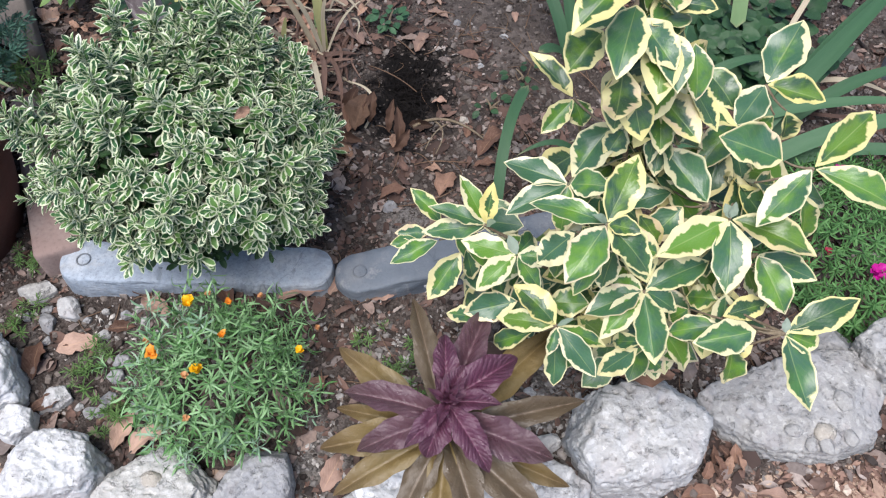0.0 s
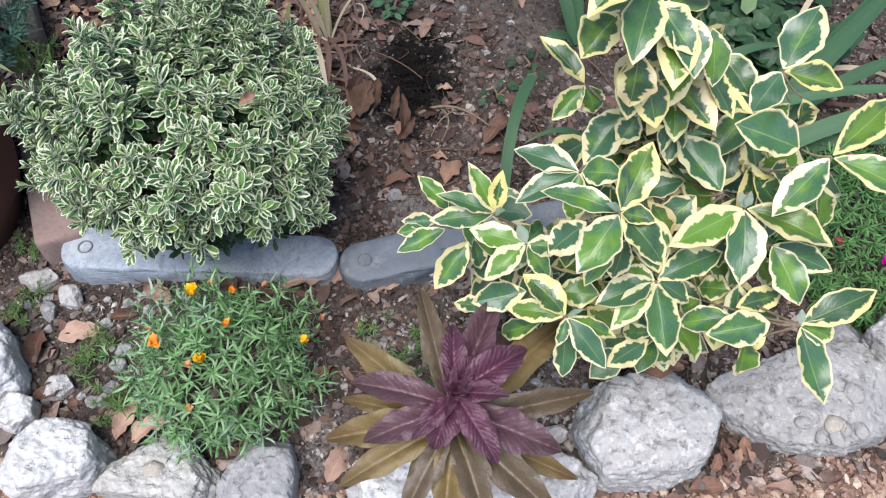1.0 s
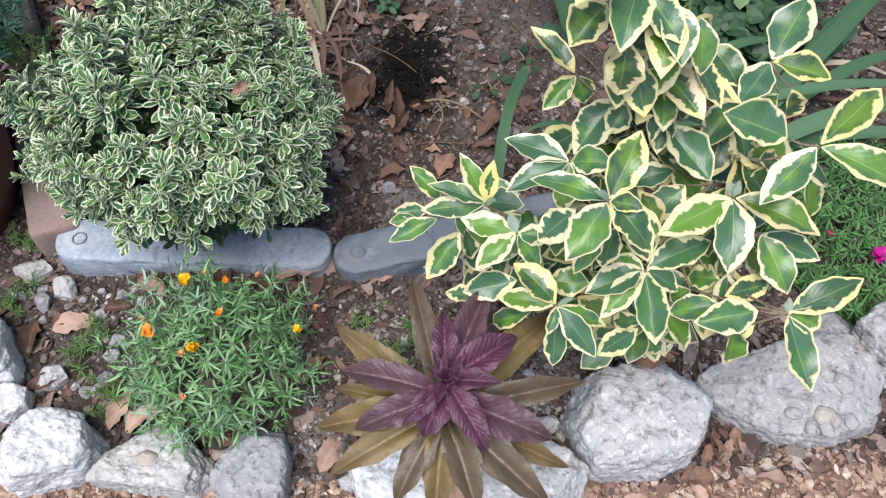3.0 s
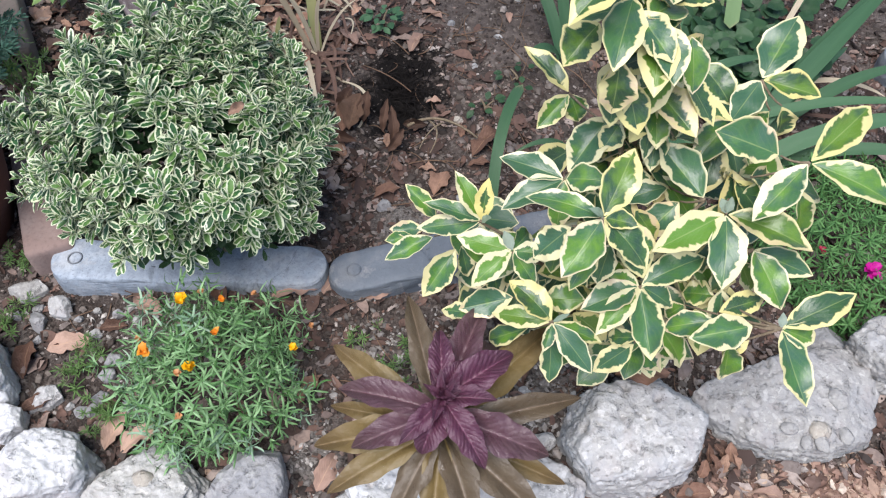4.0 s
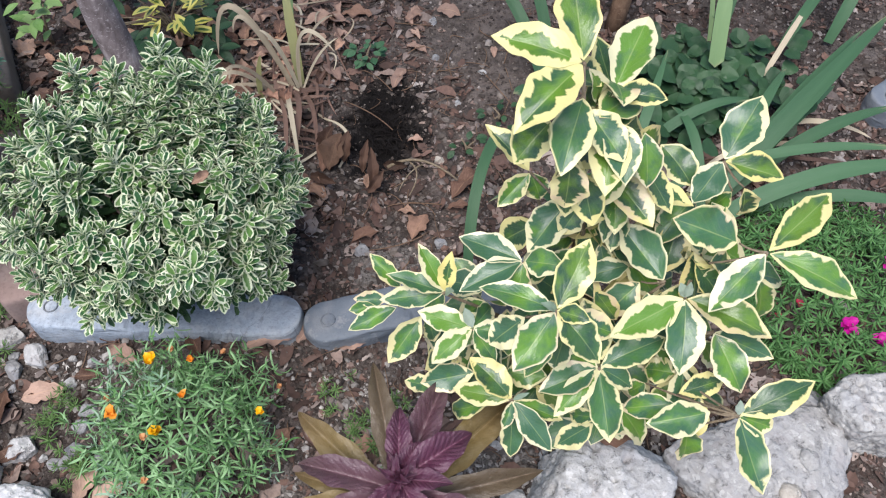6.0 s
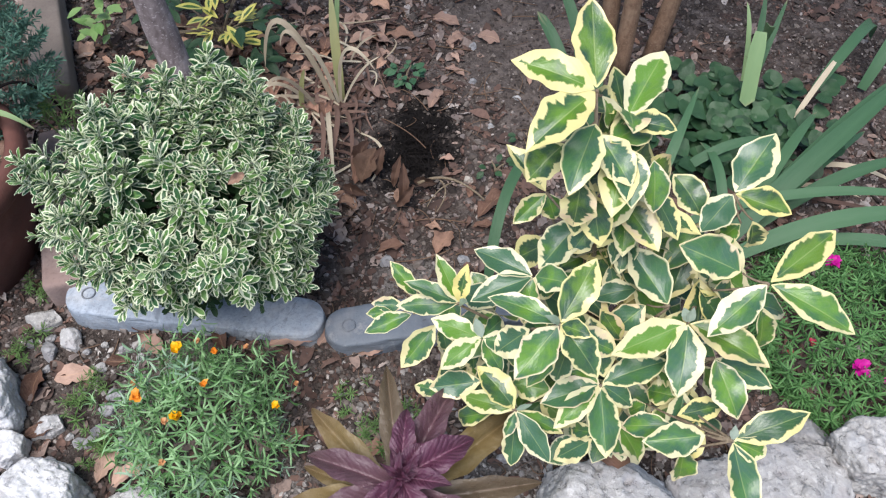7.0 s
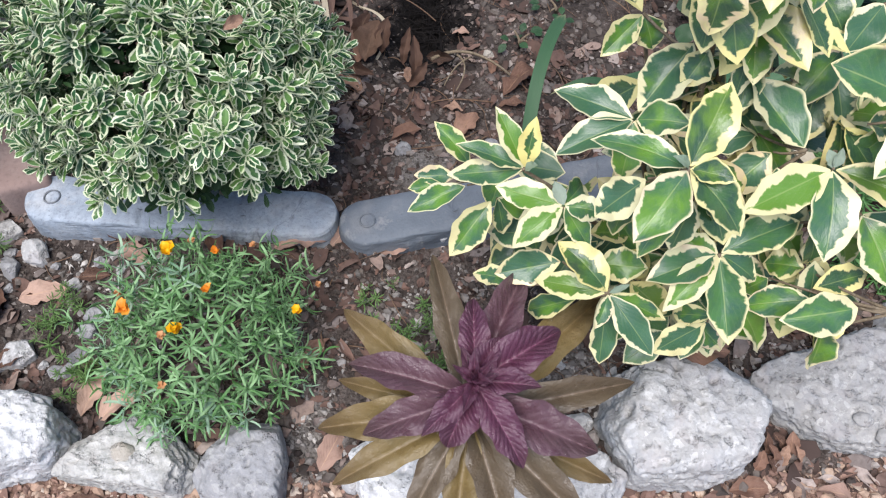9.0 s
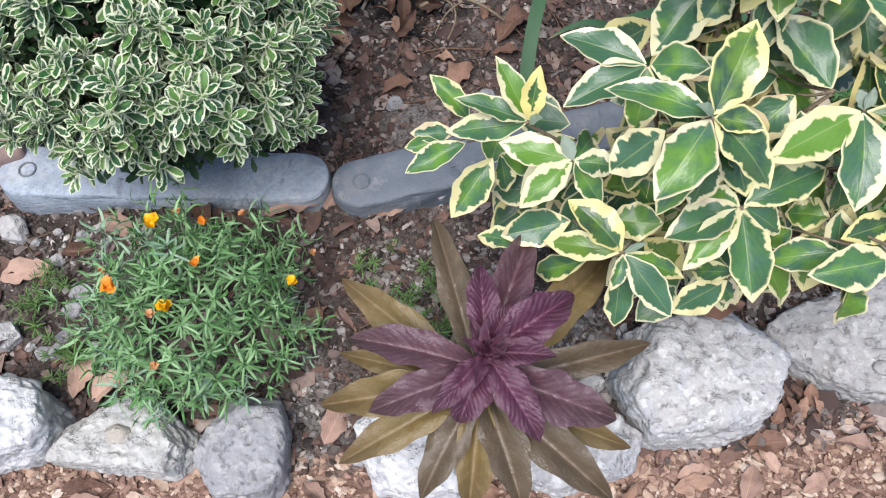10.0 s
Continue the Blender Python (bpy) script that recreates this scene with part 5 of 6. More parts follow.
shoot((0.119, 0.722, 0.39), [(0.0, 0.0, 0.0, 133, 41, 76, 32), (0.0, 0.0, 0.0, 80, 56, 60, 30, 1), (0.0, 0.0, 0.0, 173, 14, 82, 32),
    (0.0, 0.0, 0.0, -168, 0, 87, 38), (-0.062, 0.013, -0.02, 143, 28, 64, 30), (-0.077, -0.005, -0.02, -176, 0, 48, 23),
    (-0.064, -0.016, -0.02, -155, -16, 73, 31), (-0.091, -0.018, -0.02, -176, -14, 41, 19), (0.0, 0.0, 0.0, -34, 51, 38, 26)])
shoot((0.093, 0.729, 0.32), [(-0.006, -0.005, 0.0, -130, -36, 85, 47), (0.0, 0.0, 0.0, -57, -65, 55, 29), (0.0, 0.0, 0.0, 1, -42, 60, 33)])
shoot((0.159, 0.651, 0.425), [(0.0, 0.0, 0.0, 161, -8, 76, 39), (0.0, 0.0, 0.0, -142, -26, 68, 37), (0.0, 0.0, 0.0, -5, 0, 43, 29),
    (0.0, 0.0, 0.0, -43, -35, 53, 30), (0.0, 0.0, 0.0, 120, 27, 44, 29), (0.0, 0.0, 0.0, 63, -22, 53, 29)])
shoot((0.215, 0.579, 0.375), [(0.0, 0.0, 0.0, 142, 16, 74, 45), (-0.048, 0.04, -0.01, -171, -16, 74, 45), (-0.094, 0.022, -0.03, 156, -30, 61, 29),
    (0.0, 0.0, 0.0, 165, -15, 80, 34), (-0.01, 0.048, -0.02, -7, 11, 55, 45), (0.0, 0.0, 0.0, -8, -24, 73, 25),
    (0.0, 0.0, 0.0, -42, -29, 81, 38), (0.001, -0.005, -0.02, -84, -57, 72, 36), (0.0, 0.0, 0.0, -108, -31, 39, 17),
    (0.0, 0.0, 0.0, 16, 31, 39, 14), (-0.026, 0.012, -0.04, 173, -46, 70, 32)])
shoot((0.316, 0.606, 0.43), [(0.0, 0.0, 0.0, -155, -7, 79, 46), (0.0, 0.0, 0.0, 27, 6, 91, 46), (0.0, 0.0, 0.0, -76, -33, 91, 46),
    (0.0, 0.0, 0.0, -133, -22, 80, 37), (0.008, -0.045, -0.05, 148, -48, 53, 27), (0.003, -0.048, -0.06, -165, -54, 74, 37),
    (0.025, -0.025, -0.04, -27, -53, 88, 42), (0.0, 0.0, 0.0, -12, -33, 55, 32), (0.0, 0.0, 0.0, 165, 0, 42, 28)])
shoot((0.409, 0.67, 0.502), [(0.0, 0.0, 0.0, -149, -6, 104, 50), (0.0, 0.0, 0.0, -93, -26, 90, 54), (0.0, 0.0, 0.0, -23, -5, 105, 52),
    (0.0, 0.0, 0.0, 74, 59, 35, 20), (0.0, 0.0, 0.0, 122, 41, 31, 26), (0.0, 0.0, 0.0, 103, -79, 51, 29),
    (0.043, 0.101, -0.03, -16, -23, 52, 33), (0.037, 0.11, -0.03, -145, -19, 32, 31)])
shoot((0.452, 0.65, 0.46), [(0.0, 0.0, 0.0, -15, -14, 80, 38), (0.0, 0.0, 0.0, -57, -30, 80, 51), (-0.034, 0.002, -0.03, -46, -69, 54, 38),
    (-0.002, 0.011, -0.04, -12, -60, 69, 35), (-0.063, 0.013, -0.05, -11, -49, 66, 34)])
shoot((0.387, 0.692, 0.5), [(0.0, 0.0, 0.0, 133, 20, 89, 58), (-0.024, 0.011, -0.02, -145, -42, 60, 47), (-0.032, 0.042, -0.03, -167, -19, 62, 36),
    (-0.023, 0.076, -0.05, 148, -42, 45, 35)])
shoot((0.474, 0.549, 0.444), [(0.0, 0.0, 0.0, 25, 12, 97, 44), (0.0, 0.0, 0.0, -65, -32, 94, 51), (-0.027, 0.007, -0.01, -168, -7, 77, 48),
    (0.0, 0.0, 0.0, 88, 42, 30, 22), (-0.045, 0.004, -0.05, -62, -73, 63, 42), (0.0, 0.0, 0.0, -4, -24, 49, 32),
    (-0.062, 0.023, -0.03, 178, -27, 67, 37), (-0.057, 0.041, -0.04, 22, 0, 65, 35), (-0.049, 0.078, -0.06, 159, -27, 43, 39),
    (-0.09, 0.062, -0.06, -177, -60, 35, 27)])
shoot((0.483, 0.69, 0.578), [(0.0, 0.0, 0.0, -135, -19, 94, 46), (0.0, 0.0, 0.0, 44, 11, 107, 45), (0.0, 0.0, 0.0, -18, -15, 112, 48),
    (0.004, -0.004, -0.04, -22, -73, 84, 35), (-0.026, 0.018, -0.01, 170, 14, 81, 60), (-0.053, 0.008, -0.04, 22, -29, 42, 30)])
shoot((0.45, 0.821, 0.58), [(0.0, 0.0, 0.0, 59, 25, 93, 59), (0.0, 0.0, 0.0, -10, -8, 74, 41), (0.0, 0.0, 0.0, -126, -18, 66, 45),
    (0.028, -0.023, -0.02, -9, -77, 51, 37), (0.017, -0.022, -0.03, 151, -72, 53, 34)])
shoot((0.314, 0.768, 0.59), [(0.0, 0.0, 0.0, 44, 25, 71, 41), (0.057, 0.066, 0.0, -42, -28, 64, 49), (0.0, 0.0, 0.0, -7, -12, 96, 40, 1),
    (0.0, 0.0, 0.0, -88, -30, 60, 39), (0.0, 0.0, 0.0, -123, -30, 60, 35, 1), (0.0, 0.0, 0.0, -97, -54, 74, 28),
    (0.0, 0.0, 0.0, 10, 14, 41, 24), (0.032, -0.014, -0.05, 40, -40, 110, 33)])
shoot((0.243, 0.737, 0.8), [(0.0, 0.0, 0.0, 100, 24, 99, 50), (0.0, 0.0, 0.0, 168, 6, 89, 47, 1), (0.0, 0.0, 0.0, -133, -19, 94, 53, 1),
    (0.008, 0.016, -0.02, 42, -69, 64, 27)])
shoot((0.284, 0.767, 0.735), [(0.0, 0.0, 0.0, 67, 19, 93, 51), (0.0, 0.0, 0.0, -6, 0, 54, 32), (0.0, 0.0, 0.0, 103, 8, 73, 29),
    (0.0, 0.0, 0.0, 154, -51, 39, 26), (0.0, 0.0, 0.0, 49, -81, 41, 26)])
shoot((0.25, 0.739, 0.755), [(0.0, 0.0, 0.0, -104, -21, 84, 49), (0.006, 0.004, -0.02, -45, -28, 65, 48), (-0.028, -0.006, -0.03, -135, -32, 57, 48),
    (-0.006, -0.036, -0.05, -86, -74, 63, 46)])
shoot((0.217, 0.805, 0.555), [(0.0, 0.0, 0.0, 142, 22, 80, 36), (0.0, 0.0, 0.0, -138, -31, 58, 33), (0.0, 0.0, 0.0, -46, -53, 38, 33),
    (0.054, -0.057, 0.0, 71, -28, 43, 32)])
shoot((0.265, 0.766, 0.56), [(0.0, 0.0, 0.0, -132, -37, 83, 55), (0.01, -0.018, 0.01, -130, -44, 43, 32), (0.024, 0.002, -0.05, 35, -75, 83, 42)])


# shaded leaves inside the shrub
r = random.Random(77)
for k in range(80):
    a, t = r.uniform(0, math.tau), r.uniform(0.2, 0.68)
    p = Vector((0.355 + math.cos(a) * 0.10 * r.uniform(0.2, 1), 0.745 + math.sin(a) * 0.10 * r.uniform(0.2, 1), t * (0.74 if math.sin(a) > -0.2 else 0.52)))
    bm = bmesh.new()
    add_leaf(bm, r.uniform(0.06, 0.085), r.uniform(0.036, 0.05), None, gilt_leaf, 8, 4, 0.2, 0.05, 0.08, r)
    part("leaf", bm, GILT, gilt, "", aim(p, math.degrees(a) + r.uniform(-50, 50), r.uniform(-55, 10), (0, -0.4, 1)))

for k in range(34):
    p = Vector((r.uniform(0.10, 0.30), r.uniform(0.70, 0.84), r.uniform(0.16, 0.31)))
    bm = bmesh.new()
    add_leaf(bm, r.uniform(0.055, 0.08), r.uniform(0.034, 0.046), None, gilt_leaf, 8, 4, 0.25, 0.05, 0.12, r)
    part("leaf", bm, GILT, gilt, "", aim(p, r.uniform(150, 330), r.uniform(-50, 10), (0, -0.4, 1)))

# ---- tree, stems and background plants ----
tree = thing("tree_trunk", (-0.548, 1.33, 0), "slender grey-brown tree trunk leaning slightly", "tree")
bm = bmesh.new()
spine = bend((-0.545, 1.330, -0.04), (-0.625, 1.36, 0.50), (-0.80, 1.62, 1.36), 22)
tube(bm, spine, [0.034 - 0.0004 * i + 0.010 * math.exp(-i / 1.5) for i in range(23)], 18)
for v in bm.verts:
    v.co += Vector((1, 1, 0)) * noise.fractal(v.co * 14, 0.9, 2, 3) * 0.004
part("trunk", bm, BARK, tree)
bm = bmesh.new()
tube(bm, bend((-0.71, 1.49, 0.93), (-0.66, 1.58, 1.10), (-0.60, 1.80, 1.36), 8), [0.026 - 0.001 * i for i in range(9)], 10)
part("limb", bm, BARK, tree)

def crown(parent, centre, radii, count, long, paint, seed, label):
    """A loose unseen crown of single leaves in clumps, added to cast shade."""
    rr = random.Random(seed)
    bm = bmesh.new()
    clumps = [Vector(centre) + Vector((rr.gauss(0, 0.45) * radii[0], rr.gauss(0, 0.45) * radii[1], rr.gauss(0, 0.4) * radii[2])) for _ in range(count // 40)]
    for k in range(count):
        p = clumps[k % len(clumps)] + Vector((rr.gauss(0, 0.10), rr.gauss(0, 0.10), rr.gauss(0, 0.08)))
        add_leaf(bm, long * rr.uniform(0.7, 1.2), long * 0.45, aim(p, rr.uniform(0, 360), rr.uniform(-50, 20), (0, 0, 1)), oval, 3, 2, 0.2, 0.05, 0, rr, index=k % 97)
    tagged(part("crown", bm, paint, parent, label), kind="stuff")
    for k, c in enumerate(clumps):
        bm = bmesh.new()
        foot = Vector((centre[0], centre[1], centre[2] - radii[2] * 1.2))
        tube(bm, bend(foot, foot.lerp(c, 0.4) + Vector((0, 0, 0.15)), c, 6), [0.012 - 0.0015 * i for i in range(7)], 6)
        part("branch", bm, BARK, parent)


# invented canopy out of view, dims the back left of the bed
crown(tree, (-0.84, 1.75, 1.75), (0.75, 0.7, 0.4), 2600, 0.085, FRESH, 91, "unseen green canopy added to shade the back of the bed")
for k, (a, b) in enumerate((((0.395, 1.70, -0.03), (0.375, 1.90, 0.75)), ((0.47, 1.76, -0.03), (0.545, 1.96, 0.75)), ((0.36, 1.76, -0.03), (0.30, 1.98, 0.7)))):
    ob = thing("woody_stem", (a[0], a[1], 0), "bare brown woody shrub stem rising from soil", "stem", "woody stems")
    bm = bmesh.new()
    mid = Vector(a).lerp(Vector(b), 0.5) + Vector((0.015, -0.01, 0))
    tube(bm, bend(a, mid, b, 10), [0.024 - 0.0008 * i for i in range(11)], 10)
    part("stem", bm, STEM, ob)
    if k == 1:
        # invented canopy out of view, blocks sky light from the violets and irises
        crown(ob, (0.60, 1.92, 1.42), (0.50, 0.48, 0.32), 2400, 0.07, ROUND, 92, "unseen dark green canopy added to shade the violets")


def blade(bm, a, b, c, width, n=10, keel=0.25, taper=0.55, rng=random):
    """A strap leaf along the arc a, b, c."""
    uv, ed = bm.loops.layers.uv.get("leaf") or bm.loops.layers.uv.new("leaf"), bm.loops.layers.uv.get("edge") or bm.loops.layers.uv.new("edge")
    pts = bend(a, b, c, n)
    rows = []
    for i, p in enumerate(pts):
        d = (pts[min(i + 1, n)] - pts[max(i - 1, 0)]).normalized()
        s = d.cross(Vector((0, -0.45, 1)))
        s = s.normalized() if s.length > 0.05 else Vector((1, 0, 0))
        up = s.cross(d)
        t = i / n
        w = width / 2 * min(1, (1 - t) ** taper * 1.5 + 0.02) * min(1, 0.75 + t)
        rows.append([(bm.verts.new(p + s * w * k + up * abs(k) * w * keel), (k + 1) / 2, t) for k in (-1, -0.5, 0, 0.5, 1)])
    for r, q in zip(rows, rows[1:]):
        for j in range(4):
            cs = (r[j], r[j + 1], q[j + 1], q[j])
            f = bm.faces.new([x[0] for x in cs])
            for loop, x in zip(f.loops, cs):
                loop[uv].uv, loop[ed].uv = (x[1], x[2]), (1 - abs(2 * x[1] - 1), x[2])


def strap_plant(name, at, label, category, blades, group=""):
    ob = thing(name, at, label, category, group)
    for a, b, c, w, mat, taper in blades:
        bm = bmesh.new()
        blade(bm, a, b, c, w, 14, 0.25, taper)
        part("blade", bm, mat, ob)
    return ob


strap_plant("iris", (0.62, 1.16, 0), "grey-green iris fan with broad arching sword leaves", "iris", (
    ((0.60, 1.17, 0), (0.74, 1.29, 0.17), (1.02, 1.61, 0.20), 0.040, SWORD, 0.5),
    ((0.64, 1.22, 0), (0.78, 1.38, 0.15), (0.98, 1.61, 0.15), 0.024, SWORD, 0.5),
    ((0.50, 1.20, 0.01), (0.70, 1.27, 0.16), (1.02, 1.31, 0.10), 0.021, SWORD, 0.4),
    ((0.62, 1.15, 0), (0.80, 1.23, 0.14), (1.06, 1.28, 0.09), 0.036, SWORD, 0.5),
    ((0.58, 1.18, 0), (0.46, 1.22, 0.14), (0.36, 1.21, 0.10), 0.028, SWORD, 0.5),
    ((0.56, 1.16, 0), (0.62, 1.08, 0.08), (0.66, 1.02, 0.02), 0.026, STRAW, 0.5),
    ((0.80, 1.44, 0), (0.90, 1.45, 0.06), (1.02, 1.42, 0.01), 0.012, STRAW, 0.5),
    ((0.68, 1.24, 0), (0.84, 1.36, 0.12), (1.05, 1.45, 0.08), 0.028, SWORD, 0.5),
    ((0.66, 1.24, 0), (0.74, 1.40, 0.14), (0.84, 1.57, 0.06), 0.024, SWORD, 0.5),
    ((0.62, 1.20, 0), (0.61, 1.32, 0.13), (0.57, 1.43, 0.06), 0.022, SWORD, 0.5),
    ((0.72, 1.20, 0), (0.88, 1.22, 0.10), (1.08, 1.20, 0.04), 0.026, SWORD, 0.5),
    ((0.72, 1.30, 0), (0.86, 1.44, 0.08), (0.96, 1.56, 0.03), 0.020, SWORD, 0.5),
    ((0.70, 1.33, 0.005), (0.80, 1.40, 0.04), (0.93, 1.37, 0.01), 0.010, STRAW, 0.5),
    ((0.60, 1.24, 0.005), (0.66, 1.34, 0.05), (0.76, 1.36, 0.01), 0.010, STRAW, 0.5),
    ((0.78, 1.36, 0.005), (0.86, 1.32, 0.04), (0.98, 1.34, 0.01), 0.009, RUSSET, 0.5)), "irises")
strap_plant("iris", (0.47, 1.28, 0), "young iris with a few narrow pointed leaves", "iris", (
    ((0.465, 1.26, 0), (0.49, 1.32, 0.15), (0.550, 1.52, 0.14), 0.023, SWORD, 0.6),
    ((0.45, 1.26, 0), (0.40, 1.20, 0.10), (0.28, 1.13, 0.12), 0.020, SWORD, 0.6),
    ((0.50, 1.34, 0.0), (0.60, 1.39, 0.14), (0.74, 1.445, 0.08), 0.022, SWORD, 0.5)), "irises")
strap_plant("iris", (0.30, 1.50, 0), "iris clump with clipped upright leaves", "iris", (
    ((0.30, 1.50, 0), (0.26, 1.57, 0.14), (0.175, 1.68, 0.17), 0.028, SWORD, 0.3),
    ((0.31, 1.52, 0), (0.29, 1.62, 0.18), (0.215, 1.70, 0.24), 0.026, SWORD, 0.3),
    ((0.30, 1.48, 0), (0.27, 1.42, 0.12), (0.22, 1.38, 0.12), 0.024, SWORD, 0.3),
    ((0.33, 1.50, 0), (0.34, 1.58, 0.14), (0.33, 1.66, 0.18), 0.024, SWORD, 0.3)), "irises")
strap_plant("iris", (0.735, 1.80, 0), "iris leaves cut short among round leaves", "iris", (
    ((0.735, 1.80, 0), (0.72, 1.76, 0.16), (0.690, 1.655, 0.215), 0.024, PALE_SWORD, 0.15),
    ((0.715, 1.74, 0), (0.72, 1.80, 0.12), (0.715, 1.86, 0.16), 0.016, SWORD, 0.5), ((0.735, 1.74, 0), (0.75, 1.80, 0.10), (0.775, 1.87, 0.14), 0.014, SWORD, 0.5),
    ((0.700, 1.72, 0), (0.69, 1.77, 0.12), (0.672, 1.83, 0.15), 0.012, PALE_SWORD, 0.5),
    ((0.668, 1.635, 0.215), (0.665, 1.595, 0.17), (0.672, 1.545, 0.075), 0.034, PALE_SWORD, 0.12),
    ((1.04, 1.95, 0), (0.98, 1.84, 0.22), (0.815, 1.60, 0.06), 0.026, SWORD, 0.3),
    ((0.868, 1.675, 0.125), (0.835, 1.625, 0.10), (0.795, 1.565, 0.035), 0.013, STRAW, 0.3),
    ((0.99, 1.74, 0), (1.03, 1.80, 0.15), (1.10, 1.95, 0.2), 0.030, SWORD, 0.4)), "irises")
strap_plant("iris", (0.20, 1.06, 0), "two lone iris leaves arching over the soil", "iris", (
    ((0.150, 0.985, 0.0), (0.138, 1.11, 0.19), (0.200, 1.275, 0.125), 0.022, SWORD, 0.22),
    ((0.33, 1.15, 0.0), (0.28, 1.16, 0.15), (0.18, 1.105, 0.10), 0.014, SWORD, 0.6)), "irises")

r = random.Random(31)
straps = [
    ((-0.28, 1.48, 0), (-0.39, 1.48, 0.40), (-0.436, 1.482, 0.08), 0.014, STRAW, 0.4), ((-0.275, 1.475, 0), (-0.36, 1.47, 0.30), (-0.385, 1.47, 0.16), 0.011, STRAW, 0.5),
    ((-0.265, 1.475, 0), (-0.285, 1.45, 0.18), (-0.32, 1.45, 0.19), 0.010, STRAW, 0.5), ((-0.26, 1.475, 0), (-0.245, 1.44, 0.30), (-0.16, 1.43, 0.16), 0.011, STRAW, 0.5),
    ((-0.262, 1.49, 0), (-0.270, 1.51, 0.14), (-0.295, 1.60, 0.22), 0.022, BLADE, 0.5), ((-0.345, 1.44, 0), (-0.345, 1.44, 0.06), (-0.325, 1.44, 0.13), 0.014, BLADE, 0.4),
    ((-0.29, 1.55, 0), (-0.29, 1.60, 0.15), (-0.29, 1.70, 0.28), 0.013, PALE_SWORD, 0.6), ((-0.255, 1.47, 0), (-0.22, 1.50, 0.10), (-0.17, 1.52, 0.12), 0.006, STRAW, 0.5),
    ((-0.33, 1.46, 0), (-0.40, 1.42, 0.16), (-0.44, 1.37, 0.06), 0.010, STRAW, 0.5), ((-0.31, 1.45, 0), (-0.37, 1.40, 0.20), (-0.39, 1.33, 0.14), 0.010, STRAW, 0.5)]
for k in range(30):
    a = r.uniform(0, 6.28)
    reach, high = r.uniform(0.06, 0.16), r.uniform(0.003, 0.022)
    o = Vector((-0.29 + r.gauss(0, 0.06), 1.45 + r.gauss(0, 0.06), 0))
    tip = o + Vector((math.cos(a) * reach, math.sin(a) * reach, r.uniform(0.003, 0.02)))
    if max(o.x, tip.x) > -0.16:
        continue
    straps.append((o, o + Vector((math.cos(a) * reach * 0.6, math.sin(a) * reach * 0.6, high * 1.5)), tip, r.uniform(0.004, 0.010), RUSSET if k % 4 else STRAW, 0.5))
straps += [((-0.27, 1.45, 0.01), (-0.22, 1.36, 0.10), (-0.235, 1.24, 0.015), 0.012, RUSSET, 0.5), ((-0.28, 1.43, 0.01), (-0.25, 1.34, 0.12), (-0.215, 1.22, 0.015), 0.011, STRAW, 0.5),
           ((-0.25, 1.45, 0.01), (-0.20, 1.38, 0.06), (-0.19, 1.27, 0.01), 0.010, RUSSET, 0.5), ((-0.30, 1.43, 0.01), (-0.25, 1.33, 0.06), (-0.25, 1.20, 0.01), 0.010, RUSSET, 0.5)]
for k in range(100):
    a = r.uniform(0, 6.28)
    o = Vector((-0.27 + r.gauss(0, 0.14), 1.60 + r.gauss(0, 0.17), 0))
    if k % 4 == 0:
        o = Vector((-0.22 + r.gauss(0, 0.03), 1.30 + r.gauss(0, 0.06), 0))
    reach = r.uniform(0.06, 0.16)
    o.z = ground_at(o.x, o.y) + 0.004
    tip = o + Vector((math.cos(a) * reach, math.sin(a) * reach, r.uniform(0.003, 0.015)))
    if max(o.x, tip.x) > -0.14:
        continue
    straps.append((o, o.lerp(tip, 0.5) + Vector((r.gauss(0, 0.03), r.gauss(0, 0.03), r.uniform(0.01, 0.05))), tip, r.uniform(0.003, 0.008), RUSSET if k % 3 else STRAW, 0.5))
strap_plant("daylily_clump", (-0.29, 1.46, 0), "half-dried tuft of arching straw-coloured strap leaves", "plant", straps)

# ---- round-leaved ground cover ----
violets = thing("violet_patch", (0.655, 1.53, 0), "patch of dark green round-leaved violets", "ground cover")
r = random.Random(41)
disc = []
for k in range(4):
    bm = bmesh.new()
    add_leaf(bm, 0.05, 0.052, None, lambda v: oval(v, 0.36, 0.55), 8, 6, r.uniform(0.05, 0.3), r.uniform(-0.06, 0.08), 0.07, r, r.uniform(-0.2, 0.2))
    disc.append(mesh_of(bm, ROUND, "leaf"))
for k in range(270):
    x, y = r.gauss(0.655, 0.10), r.gauss(1.53, 0.085)
    z = r.uniform(0.012, 0.07)
    hang("leaf", disc[k % 4], violets, aim((x, y, z), r.uniform(0, 360), r.uniform(-25, 20), (0, -0.3, 1), r.uniform(-20, 20)) @ Matrix.Scale(r.uniform(0.55, 1.0), 4))


